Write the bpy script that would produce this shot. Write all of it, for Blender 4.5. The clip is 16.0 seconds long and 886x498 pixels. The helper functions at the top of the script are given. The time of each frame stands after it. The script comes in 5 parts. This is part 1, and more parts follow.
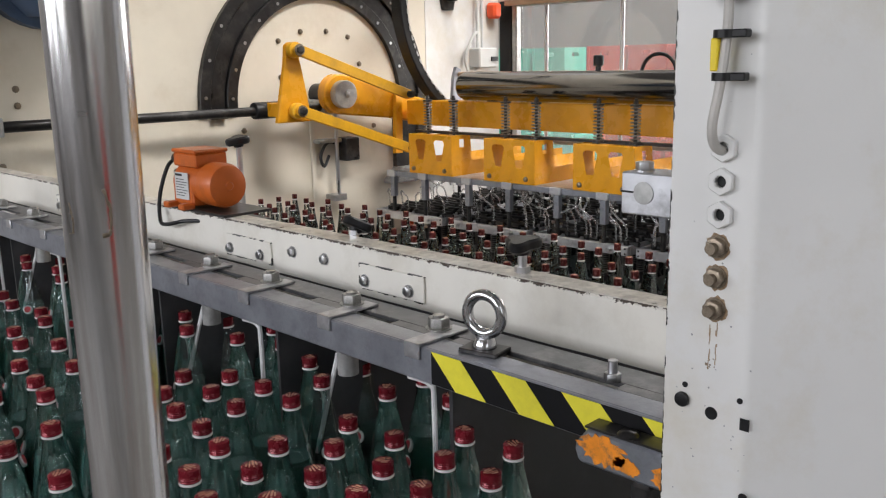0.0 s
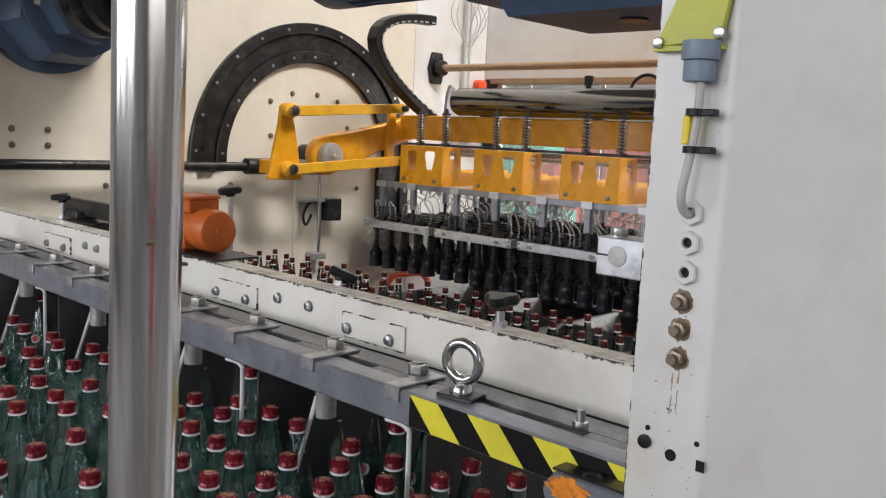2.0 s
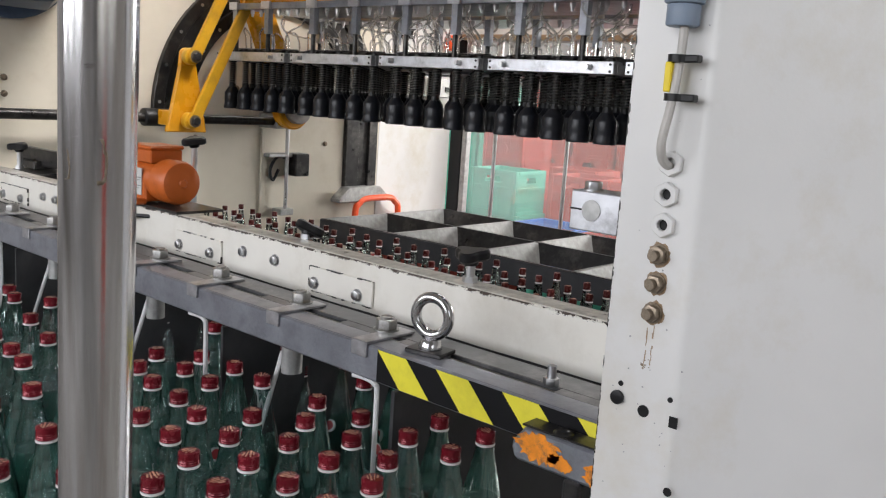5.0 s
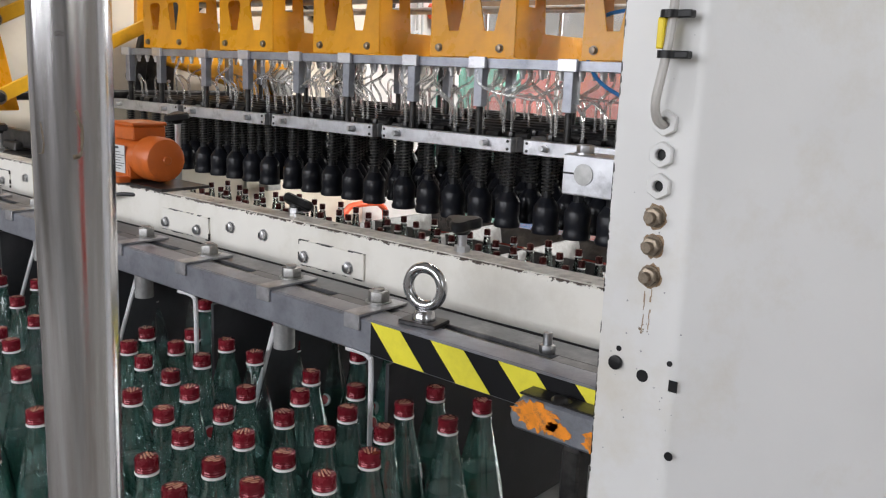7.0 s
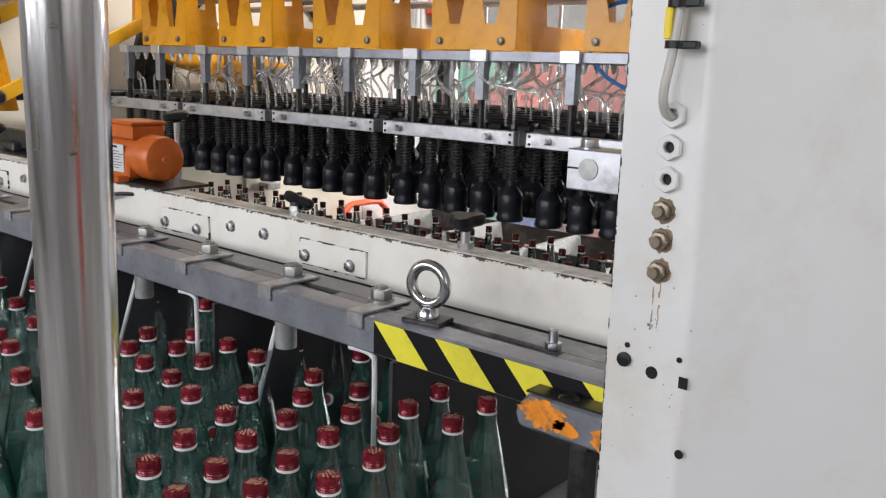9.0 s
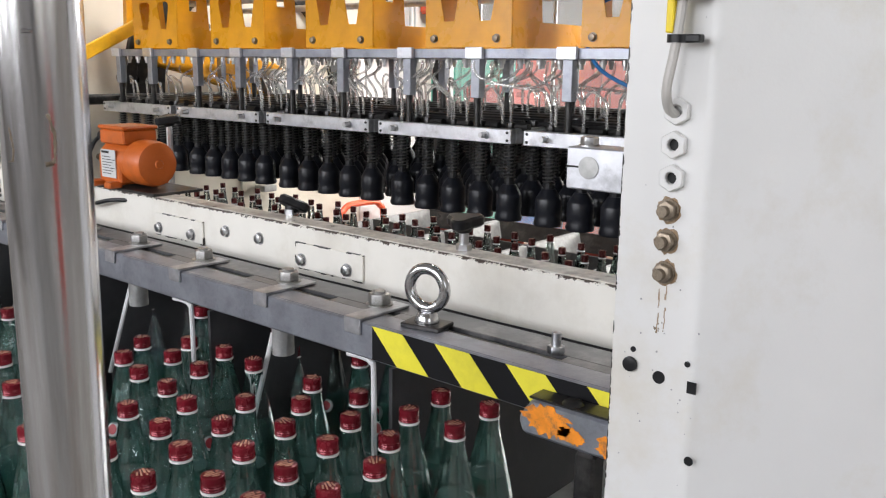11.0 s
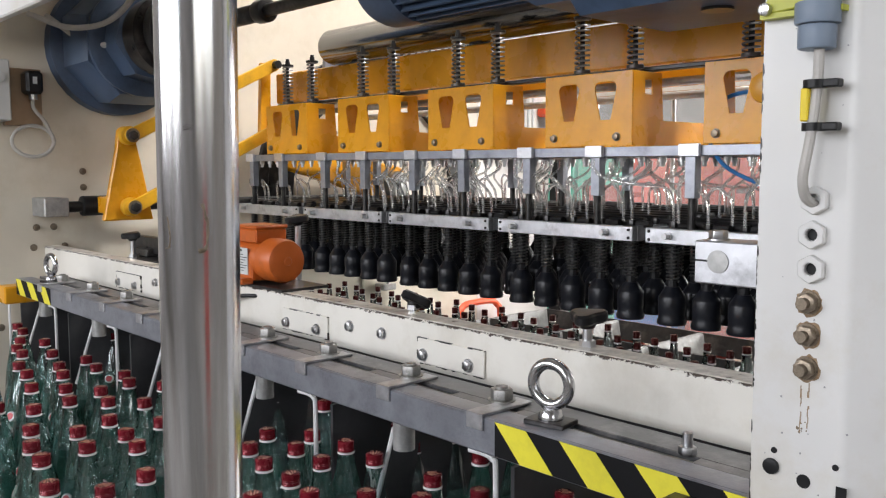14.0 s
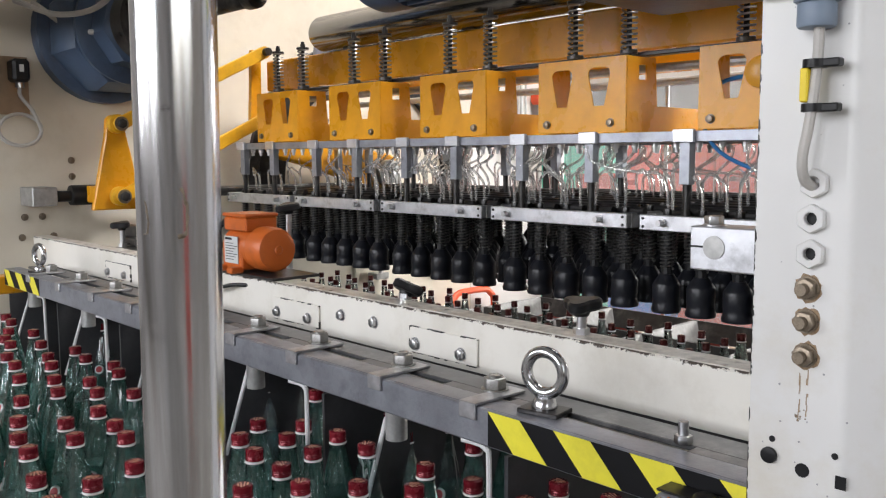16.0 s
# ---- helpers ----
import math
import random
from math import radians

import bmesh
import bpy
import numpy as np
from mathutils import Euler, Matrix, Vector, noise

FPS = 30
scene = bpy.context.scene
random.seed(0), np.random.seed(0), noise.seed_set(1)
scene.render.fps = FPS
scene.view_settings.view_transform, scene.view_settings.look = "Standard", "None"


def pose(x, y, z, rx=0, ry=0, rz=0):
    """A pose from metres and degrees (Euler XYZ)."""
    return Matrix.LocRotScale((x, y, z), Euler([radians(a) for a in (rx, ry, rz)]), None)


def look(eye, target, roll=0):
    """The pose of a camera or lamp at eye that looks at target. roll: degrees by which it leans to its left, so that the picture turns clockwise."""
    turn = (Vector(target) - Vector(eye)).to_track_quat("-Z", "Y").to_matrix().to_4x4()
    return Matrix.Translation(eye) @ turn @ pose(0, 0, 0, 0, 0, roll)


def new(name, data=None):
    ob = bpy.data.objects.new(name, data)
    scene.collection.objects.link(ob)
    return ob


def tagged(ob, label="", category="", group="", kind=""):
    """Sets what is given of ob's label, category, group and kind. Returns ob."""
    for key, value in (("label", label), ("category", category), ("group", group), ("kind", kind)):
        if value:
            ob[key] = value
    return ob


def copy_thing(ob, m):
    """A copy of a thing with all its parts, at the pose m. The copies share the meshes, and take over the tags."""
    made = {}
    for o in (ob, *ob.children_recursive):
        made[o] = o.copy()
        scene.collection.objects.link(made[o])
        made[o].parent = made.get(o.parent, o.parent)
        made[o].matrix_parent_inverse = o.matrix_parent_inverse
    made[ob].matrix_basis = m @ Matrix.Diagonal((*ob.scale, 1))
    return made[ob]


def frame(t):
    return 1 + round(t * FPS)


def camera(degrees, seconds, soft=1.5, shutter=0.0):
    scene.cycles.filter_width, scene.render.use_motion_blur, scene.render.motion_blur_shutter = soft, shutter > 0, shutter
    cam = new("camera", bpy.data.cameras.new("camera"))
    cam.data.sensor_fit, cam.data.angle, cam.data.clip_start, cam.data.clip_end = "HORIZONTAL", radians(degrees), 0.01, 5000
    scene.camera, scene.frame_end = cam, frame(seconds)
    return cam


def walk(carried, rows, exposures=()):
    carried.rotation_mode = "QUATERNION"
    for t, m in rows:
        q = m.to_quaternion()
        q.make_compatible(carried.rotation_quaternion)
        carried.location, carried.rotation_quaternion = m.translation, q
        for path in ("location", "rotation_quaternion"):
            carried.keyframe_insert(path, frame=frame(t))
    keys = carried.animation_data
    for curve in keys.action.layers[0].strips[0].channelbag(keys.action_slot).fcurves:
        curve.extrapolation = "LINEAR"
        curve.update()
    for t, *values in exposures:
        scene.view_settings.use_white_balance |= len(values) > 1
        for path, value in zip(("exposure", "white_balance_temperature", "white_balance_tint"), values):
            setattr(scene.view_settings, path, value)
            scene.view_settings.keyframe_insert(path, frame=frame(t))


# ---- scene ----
cam = camera(54.03, 16.0, soft=1.2)
PATH = [
    (0, (1.018, -0.847, 1.531), (-0.366, 0.534, 1.11), -1.2),
    (0.5, (1.006, -0.85, 1.541), (-0.346, 0.556, 1.096), -0.3),
    (1, (1.008, -0.864, 1.532), (-0.322, 0.571, 1.116), 1.2),
    (1.5, (1.034, -0.89, 1.525), (-0.293, 0.584, 1.27), 2.2),
    (2, (1.056, -0.912, 1.517), (-0.302, 0.535, 1.26), 2.8),
    (2.5, (1.047, -0.906, 1.515), (-0.302, 0.545, 1.237), 3.2),
    (3, (1.04, -0.907, 1.511), (-0.288, 0.556, 1.199), 3.4),
    (3.5, (1.041, -0.911, 1.51), (-0.266, 0.568, 1.187), 3.7),
    (4, (1.042, -0.918, 1.505), (-0.25, 0.574, 1.177), 4.2),
    (4.2, (1.042, -0.907, 1.505), (-0.252, 0.583, 1.18), 4.1),
    (6.5, (1.023, -0.887, 1.499), (-0.25, 0.603, 1.096), 2.7),
    (7, (1.025, -0.883, 1.498), (-0.237, 0.614, 1.092), 2.3),
    (7.5, (1.024, -0.881, 1.498), (-0.23, 0.622, 1.091), 2.0),
    (8, (1.02, -0.88, 1.493), (-0.238, 0.621, 1.09), 2.2),
    (8.5, (1.015, -0.878, 1.494), (-0.247, 0.62, 1.088), 1.8),
    (9, (1.014, -0.876, 1.494), (-0.248, 0.621, 1.083), 1.8),
    (11.3, (0.998, -0.857, 1.495), (-0.26, 0.643, 1.085), 0.3),
    (11.5, (1.003, -0.865, 1.497), (-0.295, 0.626, 1.194), -0.5),
    (12, (1.01, -0.875, 1.491), (-0.429, 0.503, 1.316), -0.6),
    (12.5, (1.006, -0.877, 1.487), (-0.475, 0.456, 1.322), -0.5),
    (13, (1.005, -0.873, 1.488), (-0.478, 0.458, 1.315), -0.4),
    (13.5, (0.998, -0.873, 1.486), (-0.48, 0.462, 1.304), -0.1),
    (14, (0.994, -0.867, 1.487), (-0.479, 0.473, 1.3), -0.1),
    (14.5, (0.99, -0.864, 1.488), (-0.478, 0.481, 1.297), -0.1),
    (15, (0.989, -0.862, 1.487), (-0.477, 0.485, 1.291), -0.2),
    (15.5, (0.987, -0.859, 1.486), (-0.476, 0.489, 1.281), -0.2),
    (16, (0.983, -0.854, 1.483), (-0.478, 0.495, 1.271), -0.3),
]
EXPOSURES = ((0.0, 0.0), (1.0, 0.0), (2.0, -0.02), (2.5, 0.05), (3.5, 0.11), (7.0, 0.22), (9.0, 0.25), (11.3, 0.48), (11.5, 0.45), (12.0, 0.27), (16.0, 0.31))

walk(cam, [(t, look(eye, target, roll)) for t, eye, target, roll in PATH], EXPOSURES)

# ---- world and light ----
world = bpy.data.worlds.new("world")
scene.world = world
world.use_nodes = True
wt = world.node_tree
sky = wt.nodes.new("ShaderNodeTexSky")
sky.sky_type, sky.sun_disc = "NISHITA", False
sky.sun_elevation, sky.sun_rotation = radians(48), radians(120)
wt.nodes["Background"].inputs["Strength"].default_value = 0.12
wt.links.new(sky.outputs["Color"], wt.nodes["Background"].inputs["Color"])


def sun_lamp():
    data = bpy.data.lights.new("sun", "SUN")
    data.energy, data.angle, data.color = 2.5, radians(0.6), (1.0, 0.95, 0.88)
    new("sun", data).matrix_basis = look((6, 6, 9), (0, 1.5, 0))


def area_light(name, eye, target, w, h, watts, colour):
    data = bpy.data.lights.new(name, "AREA")
    data.shape, data.size, data.size_y, data.energy, data.color = "RECTANGLE", w, h, watts, colour
    new(name, data).matrix_basis = look(eye, target)


sun_lamp()
for wx in (-4.2, -1.6, 1.0):
    area_light("window_light_front", (wx, -5.9, 2.9), (wx * 0.6 - 0.3, 0, 1.9), 1.7, 2.4, 102, (0.97, 0.96, 1.0))
area_light("window_light_side", (6.9, -1.5, 3.1), (0, -1.5, 2.0), 6.0, 2.6, 82, (1.0, 0.97, 0.97))
area_light("window_light_back", (1.5, 8.9, 3.0), (-0.5, 2.0, 1.6), 7.0, 3.0, 700, (1.0, 0.98, 0.95))
# added lamp below the closed ceiling, brightens the far panel and head
area_light("skylight_machine", (1.3, 1.5, 5.5), (-1.5, 2.1, 1.6), 2.0, 1.4, 460, (1.0, 0.965, 0.95))
# added lamp, no opening above it: brightens the crates behind the window
area_light("skylight_store", (-1.5, 4.2, 5.5), (-2.4, 5.0, 0.8), 3.0, 1.4, 250, (1.0, 0.99, 0.97))


# ---- materials ----
def mat(name, base=(0.5, 0.5, 0.5), rough=0.5, metal=0.0, vary=0.12, scale=18.0, bump=0.06, fine=220.0,
        stain=None, stain_amount=0.25, stain_scale=5.0, dark=0.75, spec=0.5, transmission=0.0, ior=1.45, stretch=(1, 1, 1), rnd=0.0):
    """A worn surface: two scales of colour change, stains of another colour, uneven gloss and a fine relief."""
    m = bpy.data.materials.new(name)
    m.use_nodes = True
    t = m.node_tree
    N, L = t.nodes, t.links
    b = N["Principled BSDF"]
    co = N.new("ShaderNodeTexCoord")
    mp = N.new("ShaderNodeMapping")
    mp.inputs["Scale"].default_value = stretch
    L.new(co.outputs["Object"], mp.inputs["Vector"])

    def noise_tex(sc, detail=4.0, rough_=0.6):
        n = N.new("ShaderNodeTexNoise")
        n.inputs["Scale"].default_value, n.inputs["Detail"].default_value, n.inputs["Roughness"].default_value = sc, detail, rough_
        L.new(mp.outputs["Vector"], n.inputs["Vector"])
        return n

    def mixed(fac, a, c, kind="MIX"):
        x = N.new("ShaderNodeMix")
        x.data_type, x.blend_type = "RGBA", kind
        for sock, v in ((x.inputs[0], fac), (x.inputs[6], a), (x.inputs[7], c)):
            if isinstance(v, (int, float)):
                sock.default_value = v
            elif isinstance(v, tuple):
                sock.default_value = (*v, 1) if len(v) == 3 else v
            else:
                L.new(v, sock)
        return x.outputs[2]

    def ramp(src, lo, hi):
        r = N.new("ShaderNodeMapRange")
        r.inputs["From Min"].default_value, r.inputs["From Max"].default_value = lo, hi
        L.new(src, r.inputs["Value"])
        return r.outputs["Result"]

    n1, n2 = noise_tex(scale), noise_tex(fine, 2.0)
    dk = tuple(c * dark for c in base)
    lt = tuple(min(1, c * (1 + vary)) for c in base)
    col = mixed(ramp(n1.outputs["Fac"], 0.3, 0.7), dk if vary > 0.3 else tuple(c * (1 - vary) for c in base), lt)
    if rnd:
        oi = N.new("ShaderNodeObjectInfo")
        hsv = N.new("ShaderNodeHueSaturation")
        L.new(col, hsv.inputs["Color"])
        rr = N.new("ShaderNodeMapRange")
        rr.inputs["To Min"].default_value, rr.inputs["To Max"].default_value = 1 - rnd, 1 + rnd
        L.new(oi.outputs["Random"], rr.inputs["Value"])
        L.new(rr.outputs["Result"], hsv.inputs["Value"])
        col = hsv.outputs["Color"]
    if stain:
        n3 = noise_tex(stain_scale, 8.0, 0.7)
        f = N.new("ShaderNodeMath")
        f.operation = "MULTIPLY"
        f.inputs[1].default_value = stain_amount
        L.new(ramp(n3.outputs["Fac"], 0.5, 0.72), f.inputs[0])
        col = mixed(f.outputs[0], col, stain)
    L.new(col, b.inputs["Base Color"])
    ro = N.new("ShaderNodeMapRange")
    ro.inputs["To Min"].default_value, ro.inputs["To Max"].default_value = max(0.02, rough - 0.1), min(1, rough + 0.12)
    L.new(n1.outputs["Fac"], ro.inputs["Value"])
    L.new(ro.outputs["Result"], b.inputs["Roughness"])
    b.inputs["Metallic"].default_value = metal
    b.inputs["IOR"].default_value = ior
    b.inputs["Specular IOR Level"].default_value = spec
    b.inputs["Transmission Weight"].default_value = transmission
    if bump:
        bp = N.new("ShaderNodeBump")
        bp.inputs["Strength"].default_value, bp.inputs["Distance"].default_value = bump, 0.002
        ad = N.new("ShaderNodeMath")
        L.new(n1.outputs["Fac"], ad.inputs[0])
        L.new(n2.outputs["Fac"], ad.inputs[1])
        L.new(ad.outputs[0], bp.inputs["Height"])
        L.new(bp.outputs["Normal"], b.inputs["Normal"])
    return m


def chipped(name, base, under, z_edge, depth, axis="Z"):
    """Paint that has flaked off in ragged chips along its upper edge, over dark primer."""
    m = mat(name, base, 0.38, vary=0.05, scale=6, stain=(0.45, 0.40, 0.30), stain_amount=0.35, stain_scale=7)
    t = m.node_tree
    N, L = t.nodes, t.links
    b = N["Principled BSDF"]
    old = b.inputs["Base Color"].links[0].from_socket
    co = N.new("ShaderNodeTexCoord")
    sep = N.new("ShaderNodeSeparateXYZ")
    L.new(co.outputs["Object"], sep.inputs[0])
    ns = N.new("ShaderNodeTexNoise")
    ns.inputs["Scale"].default_value, ns.inputs["Detail"].default_value, ns.inputs["Roughness"].default_value = 70, 8, 0.75
    L.new(co.outputs["Object"], ns.inputs["Vector"])
    a = N.new("ShaderNodeMath")
    a.operation = "MULTIPLY_ADD"
    a.inputs[1].default_value, a.inputs[2].default_value = depth * 5, -depth * 2.15
    L.new(ns.outputs["Fac"], a.inputs[0])
    d = N.new("ShaderNodeMath")
    d.operation = "SUBTRACT"
    d.inputs[0].default_value = z_edge
    L.new(sep.outputs[axis], d.inputs[1])
    c = N.new("ShaderNodeMath")
    c.operation = "LESS_THAN"
    L.new(d.outputs[0], c.inputs[0])
    L.new(a.outputs[0], c.inputs[1])
    x = N.new("ShaderNodeMix")
    x.data_type = "RGBA"
    L.new(c.outputs[0], x.inputs[0])
    L.new(old, x.inputs[6])
    x.inputs[7].default_value = (*under, 1)
    L.new(x.outputs[2], b.inputs["Base Color"])
    return m


CREAM = mat("cream_paint", (0.69, 0.635, 0.53), 0.42, vary=0.05, scale=5, stain=(0.42, 0.33, 0.20), stain_amount=0.3, stain_scale=3.5)
WHITE = mat("white_paint", (0.70, 0.695, 0.68), 0.33, vary=0.05, scale=4, stain=(0.52, 0.45, 0.31), stain_amount=0.55, stain_scale=3.6)
BEAMW = chipped("chipped_white_paint", (0.77, 0.745, 0.68), (0.07, 0.055, 0.045), 1.252, 0.0055)
PLATEW = chipped("plate_white_paint", (0.77, 0.745, 0.68), (0.07, 0.055, 0.045), 1.232, 0.006)
YELLOW = mat("yellow_paint", (0.70, 0.315, 0.012), 0.27, vary=0.12, scale=9, stain=(0.35, 0.14, 0.02), stain_amount=0.35, stain_scale=6)
YELLOWL = mat("bright_yellow_paint", (0.68, 0.36, 0.015), 0.4, vary=0.12, scale=14, stain=(0.30, 0.18, 0.04), stain_amount=0.6, stain_scale=9)
ORANGE = mat("orange_paint", (0.52, 0.115, 0.018), 0.36, vary=0.1, scale=12, stain=(0.20, 0.06, 0.02), stain_amount=0.5, stain_scale=18)
REDORANGE = mat("red_orange_paint", (0.80, 0.10, 0.03), 0.35, vary=0.08)
STEEL = mat("brushed_steel", (0.55, 0.55, 0.56), 0.30, 1.0, vary=0.12, scale=40, stretch=(1, 1, 0.05), bump=0.03)
CHROME = mat("polished_steel", (0.55, 0.55, 0.56), 0.17, 1.0, vary=0.08, scale=30, bump=0.02)
TANK = mat("tank_steel", (0.20, 0.20, 0.205), 0.13, 1.0, vary=0.10, bump=0.0, stain=(0.10, 0.09, 0.085), stain_amount=0.5, stain_scale=9)
CLIPSTEEL = mat("clip_steel", (0.46, 0.46, 0.475), 0.34, 0.8, vary=0.2, scale=60, stain=(0.14, 0.14, 0.14), stain_amount=0.5, stain_scale=40)
ZINC = mat("zinc_bolt", (0.34, 0.335, 0.32), 0.40, 0.85, vary=0.25, scale=120, stain=(0.10, 0.08, 0.06), stain_amount=0.6, stain_scale=110)
# the beige lengthwise streaks of tube_steel paint in reflections of its surroundings
TUBESTEEL = mat("tube_steel", (0.66, 0.66, 0.68), 0.17, 1.0, vary=0.14, scale=190, stretch=(1, 1, 0.004), bump=0.0, stain=(0.40, 0.34, 0.29), stain_amount=0.5, stain_scale=75)
ALU = mat("aluminium", (0.64, 0.65, 0.68), 0.36, 0.85, vary=0.14, scale=25, stain=(0.22, 0.22, 0.23), stain_amount=0.65, stain_scale=22)
RAILSTEEL = mat("worn_grey_steel", (0.33, 0.345, 0.385), 0.36, 0.7, vary=0.2, scale=34, stain=(0.08, 0.08, 0.09), stain_amount=0.7, stain_scale=17, bump=0.12)
OILY = mat("oily_steel", (0.15, 0.15, 0.155), 0.36, 0.7, vary=0.3, scale=40, stain=(0.36, 0.35, 0.34), stain_amount=0.6, stain_scale=24)
WIRE = mat("spring_wire", (0.24, 0.235, 0.225), 0.3, 0.85, vary=0.15)
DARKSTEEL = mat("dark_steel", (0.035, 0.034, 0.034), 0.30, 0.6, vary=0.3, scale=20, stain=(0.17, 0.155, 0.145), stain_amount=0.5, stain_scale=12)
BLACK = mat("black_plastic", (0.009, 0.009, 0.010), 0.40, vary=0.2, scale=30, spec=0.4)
RUBBER = mat("black_rubber", (0.007, 0.008, 0.012), 0.36, vary=0.25, scale=30, spec=0.4, stain=(0.035, 0.035, 0.04), stain_amount=0.4, stain_scale=25)
BLUE = mat("blue_grey_paint", (0.055, 0.086, 0.145), 0.42, vary=0.15, scale=10, stain=(0.02, 0.022, 0.028), stain_amount=0.7, stain_scale=6)
GREYBOX = mat("grey_enclosure", (0.55, 0.56, 0.55), 0.5, vary=0.05)
GREYCABLE = mat("grey_cable", (0.48, 0.46, 0.43), 0.5, vary=0.08, scale=40)
GALV = mat("galvanised_sheet", (0.42, 0.42, 0.41), 0.42, 0.6, vary=0.22, scale=45, stain=(0.16, 0.15, 0.14), stain_amount=0.5, stain_scale=12)
CRATER = mat("red_crate_plastic", (0.36, 0.045, 0.030), 0.42, vary=0.12, scale=16, rnd=0.2)
CRATEG = mat("green_crate_plastic", (0.09, 0.42, 0.31), 0.42, vary=0.10, scale=16, rnd=0.12)
CRATEB = mat("blue_crate_plastic", (0.03, 0.16, 0.50), 0.42, vary=0.10, scale=16)
CAPRED = mat("red_cap_lacquer", (0.165, 0.010, 0.018), 0.24, 0.3, vary=0.12, scale=60, rnd=0.2, bump=0.02)
# red caps behind the beam, with the shade on them put into the colour
CAPSHADED = mat("dark_cap_lacquer", (0.085, 0.016, 0.014), 0.26, 0.4, vary=0.2, scale=60, rnd=0.3, bump=0.02)
CAPGOLD = mat("cap_print", (0.46, 0.22, 0.14), 0.35, 0.2, vary=0.2, scale=200)
RINGWHITE = mat("white_cap_ring", (0.78, 0.76, 0.74), 0.4, vary=0.05)
LIQUID = mat("green_tinted_water", (0.42, 0.80, 0.71), 0.02, transmission=0.80, ior=1.33, vary=0.02, bump=0.0)


def bottle_glass(name="green_bottle_glass", tint=(0.90, 0.955, 0.96, 1), ior=2.3):
    """Thin green-tinted glass: clear with a tint, glossy towards its edges."""
    m = bpy.data.materials.new(name)
    m.use_nodes = True
    N, L = m.node_tree.nodes, m.node_tree.links
    clear, gloss, mix_, edge = N.new("ShaderNodeBsdfTransparent"), N.new("ShaderNodeBsdfGlossy"), N.new("ShaderNodeMixShader"), N.new("ShaderNodeFresnel")
    clear.inputs["Color"].default_value = tint
    gloss.inputs["Color"].default_value = (0.92, 1.0, 0.97, 1)
    gloss.inputs["Roughness"].default_value = 0.05
    edge.inputs["IOR"].default_value = ior
    L.new(edge.outputs[0], mix_.inputs[0])
    L.new(clear.outputs[0], mix_.inputs[1])
    L.new(gloss.outputs[0], mix_.inputs[2])
    L.new(mix_.outputs[0], N["Material Output"].inputs["Surface"])
    return m


GLASSG = bottle_glass()
GLASSC = bottle_glass("clear_bottle_glass", (0.965, 0.98, 0.975, 1), 2.9)
LABEL = mat("silver_label", (0.62, 0.63, 0.62), 0.35, 0.3, vary=0.1)
TAPEY = mat("yellow_tape", (0.76, 0.68, 0.05), 0.4, vary=0.06, stain=(0.35, 0.30, 0.05), stain_amount=0.3, stain_scale=20)
TAPEB = mat("black_tape", (0.006, 0.006, 0.007), 0.6, vary=0.2, spec=0.2)
HOSE = mat("clear_hose", (0.95, 0.945, 0.92), 0.03, vary=0.03, scale=30, transmission=0.84, ior=1.45, bump=0)
DECK = mat("conveyor_chain_steel", (0.52, 0.53, 0.53), 0.35, 0.7, vary=0.15, scale=30)
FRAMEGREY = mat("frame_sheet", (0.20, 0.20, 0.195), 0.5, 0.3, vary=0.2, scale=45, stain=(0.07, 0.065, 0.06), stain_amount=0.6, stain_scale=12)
SPRING = mat("spring_steel", (0.22, 0.22, 0.23), 0.3, 0.9, vary=0.15)
SEALRED = mat("seal_print", (0.42, 0.03, 0.04), 0.4, vary=0.1)
GLANDBLUE = mat("gland_plastic", (0.20, 0.25, 0.32), 0.45, vary=0.06)
HOSEB = mat("blue_hose", (0.02, 0.14, 0.36), 0.35, vary=0.1)
PANEL = mat("dark_guide_plate", (0.035, 0.036, 0.040), 0.5, vary=0.2, scale=14, stain=(0.09, 0.09, 0.09), stain_amount=0.4)
WHITESTRIP = mat("white_plastic_edge", (0.62, 0.62, 0.62), 0.5, vary=0.1)
RUST = mat("rusty_bolt", (0.25, 0.205, 0.155), 0.40, 0.8, vary=0.35, scale=160, stain=(0.035, 0.022, 0.014), stain_amount=0.9, stain_scale=150)
CONCRETE = mat("concrete", (0.16, 0.155, 0.145), 0.7, vary=0.15, scale=3, stain=(0.08, 0.08, 0.07), stain_amount=0.5)
PLASTER = mat("hall_plaster", (0.25, 0.24, 0.23), 0.8, vary=0.08, scale=2)
BROWN = mat("brown_bar", (0.36, 0.25, 0.16), 0.4, 0.3, vary=0.15)
SCRATCH = mat("scuff", (0.30, 0.30, 0.31), 0.6, vary=0.2)
RUSTRUN = mat("rust_run", (0.24, 0.16, 0.09), 0.7, vary=0.4, scale=120, stain=(0.45, 0.40, 0.32), stain_amount=0.8, stain_scale=260)
SIGNY = mat("yellow_marker", (0.80, 0.60, 0.02), 0.4)
FLAKE = mat("flaked_orange", (0.78, 0.25, 0.015), 0.5, vary=0.2, scale=60, stain=(0.10, 0.07, 0.05), stain_amount=1.0, stain_scale=95)
GREENY = mat("yellow_green_bracket", (0.50, 0.52, 0.06), 0.4, vary=0.08, stain=(0.3, 0.3, 0.1), stain_amount=0.4)


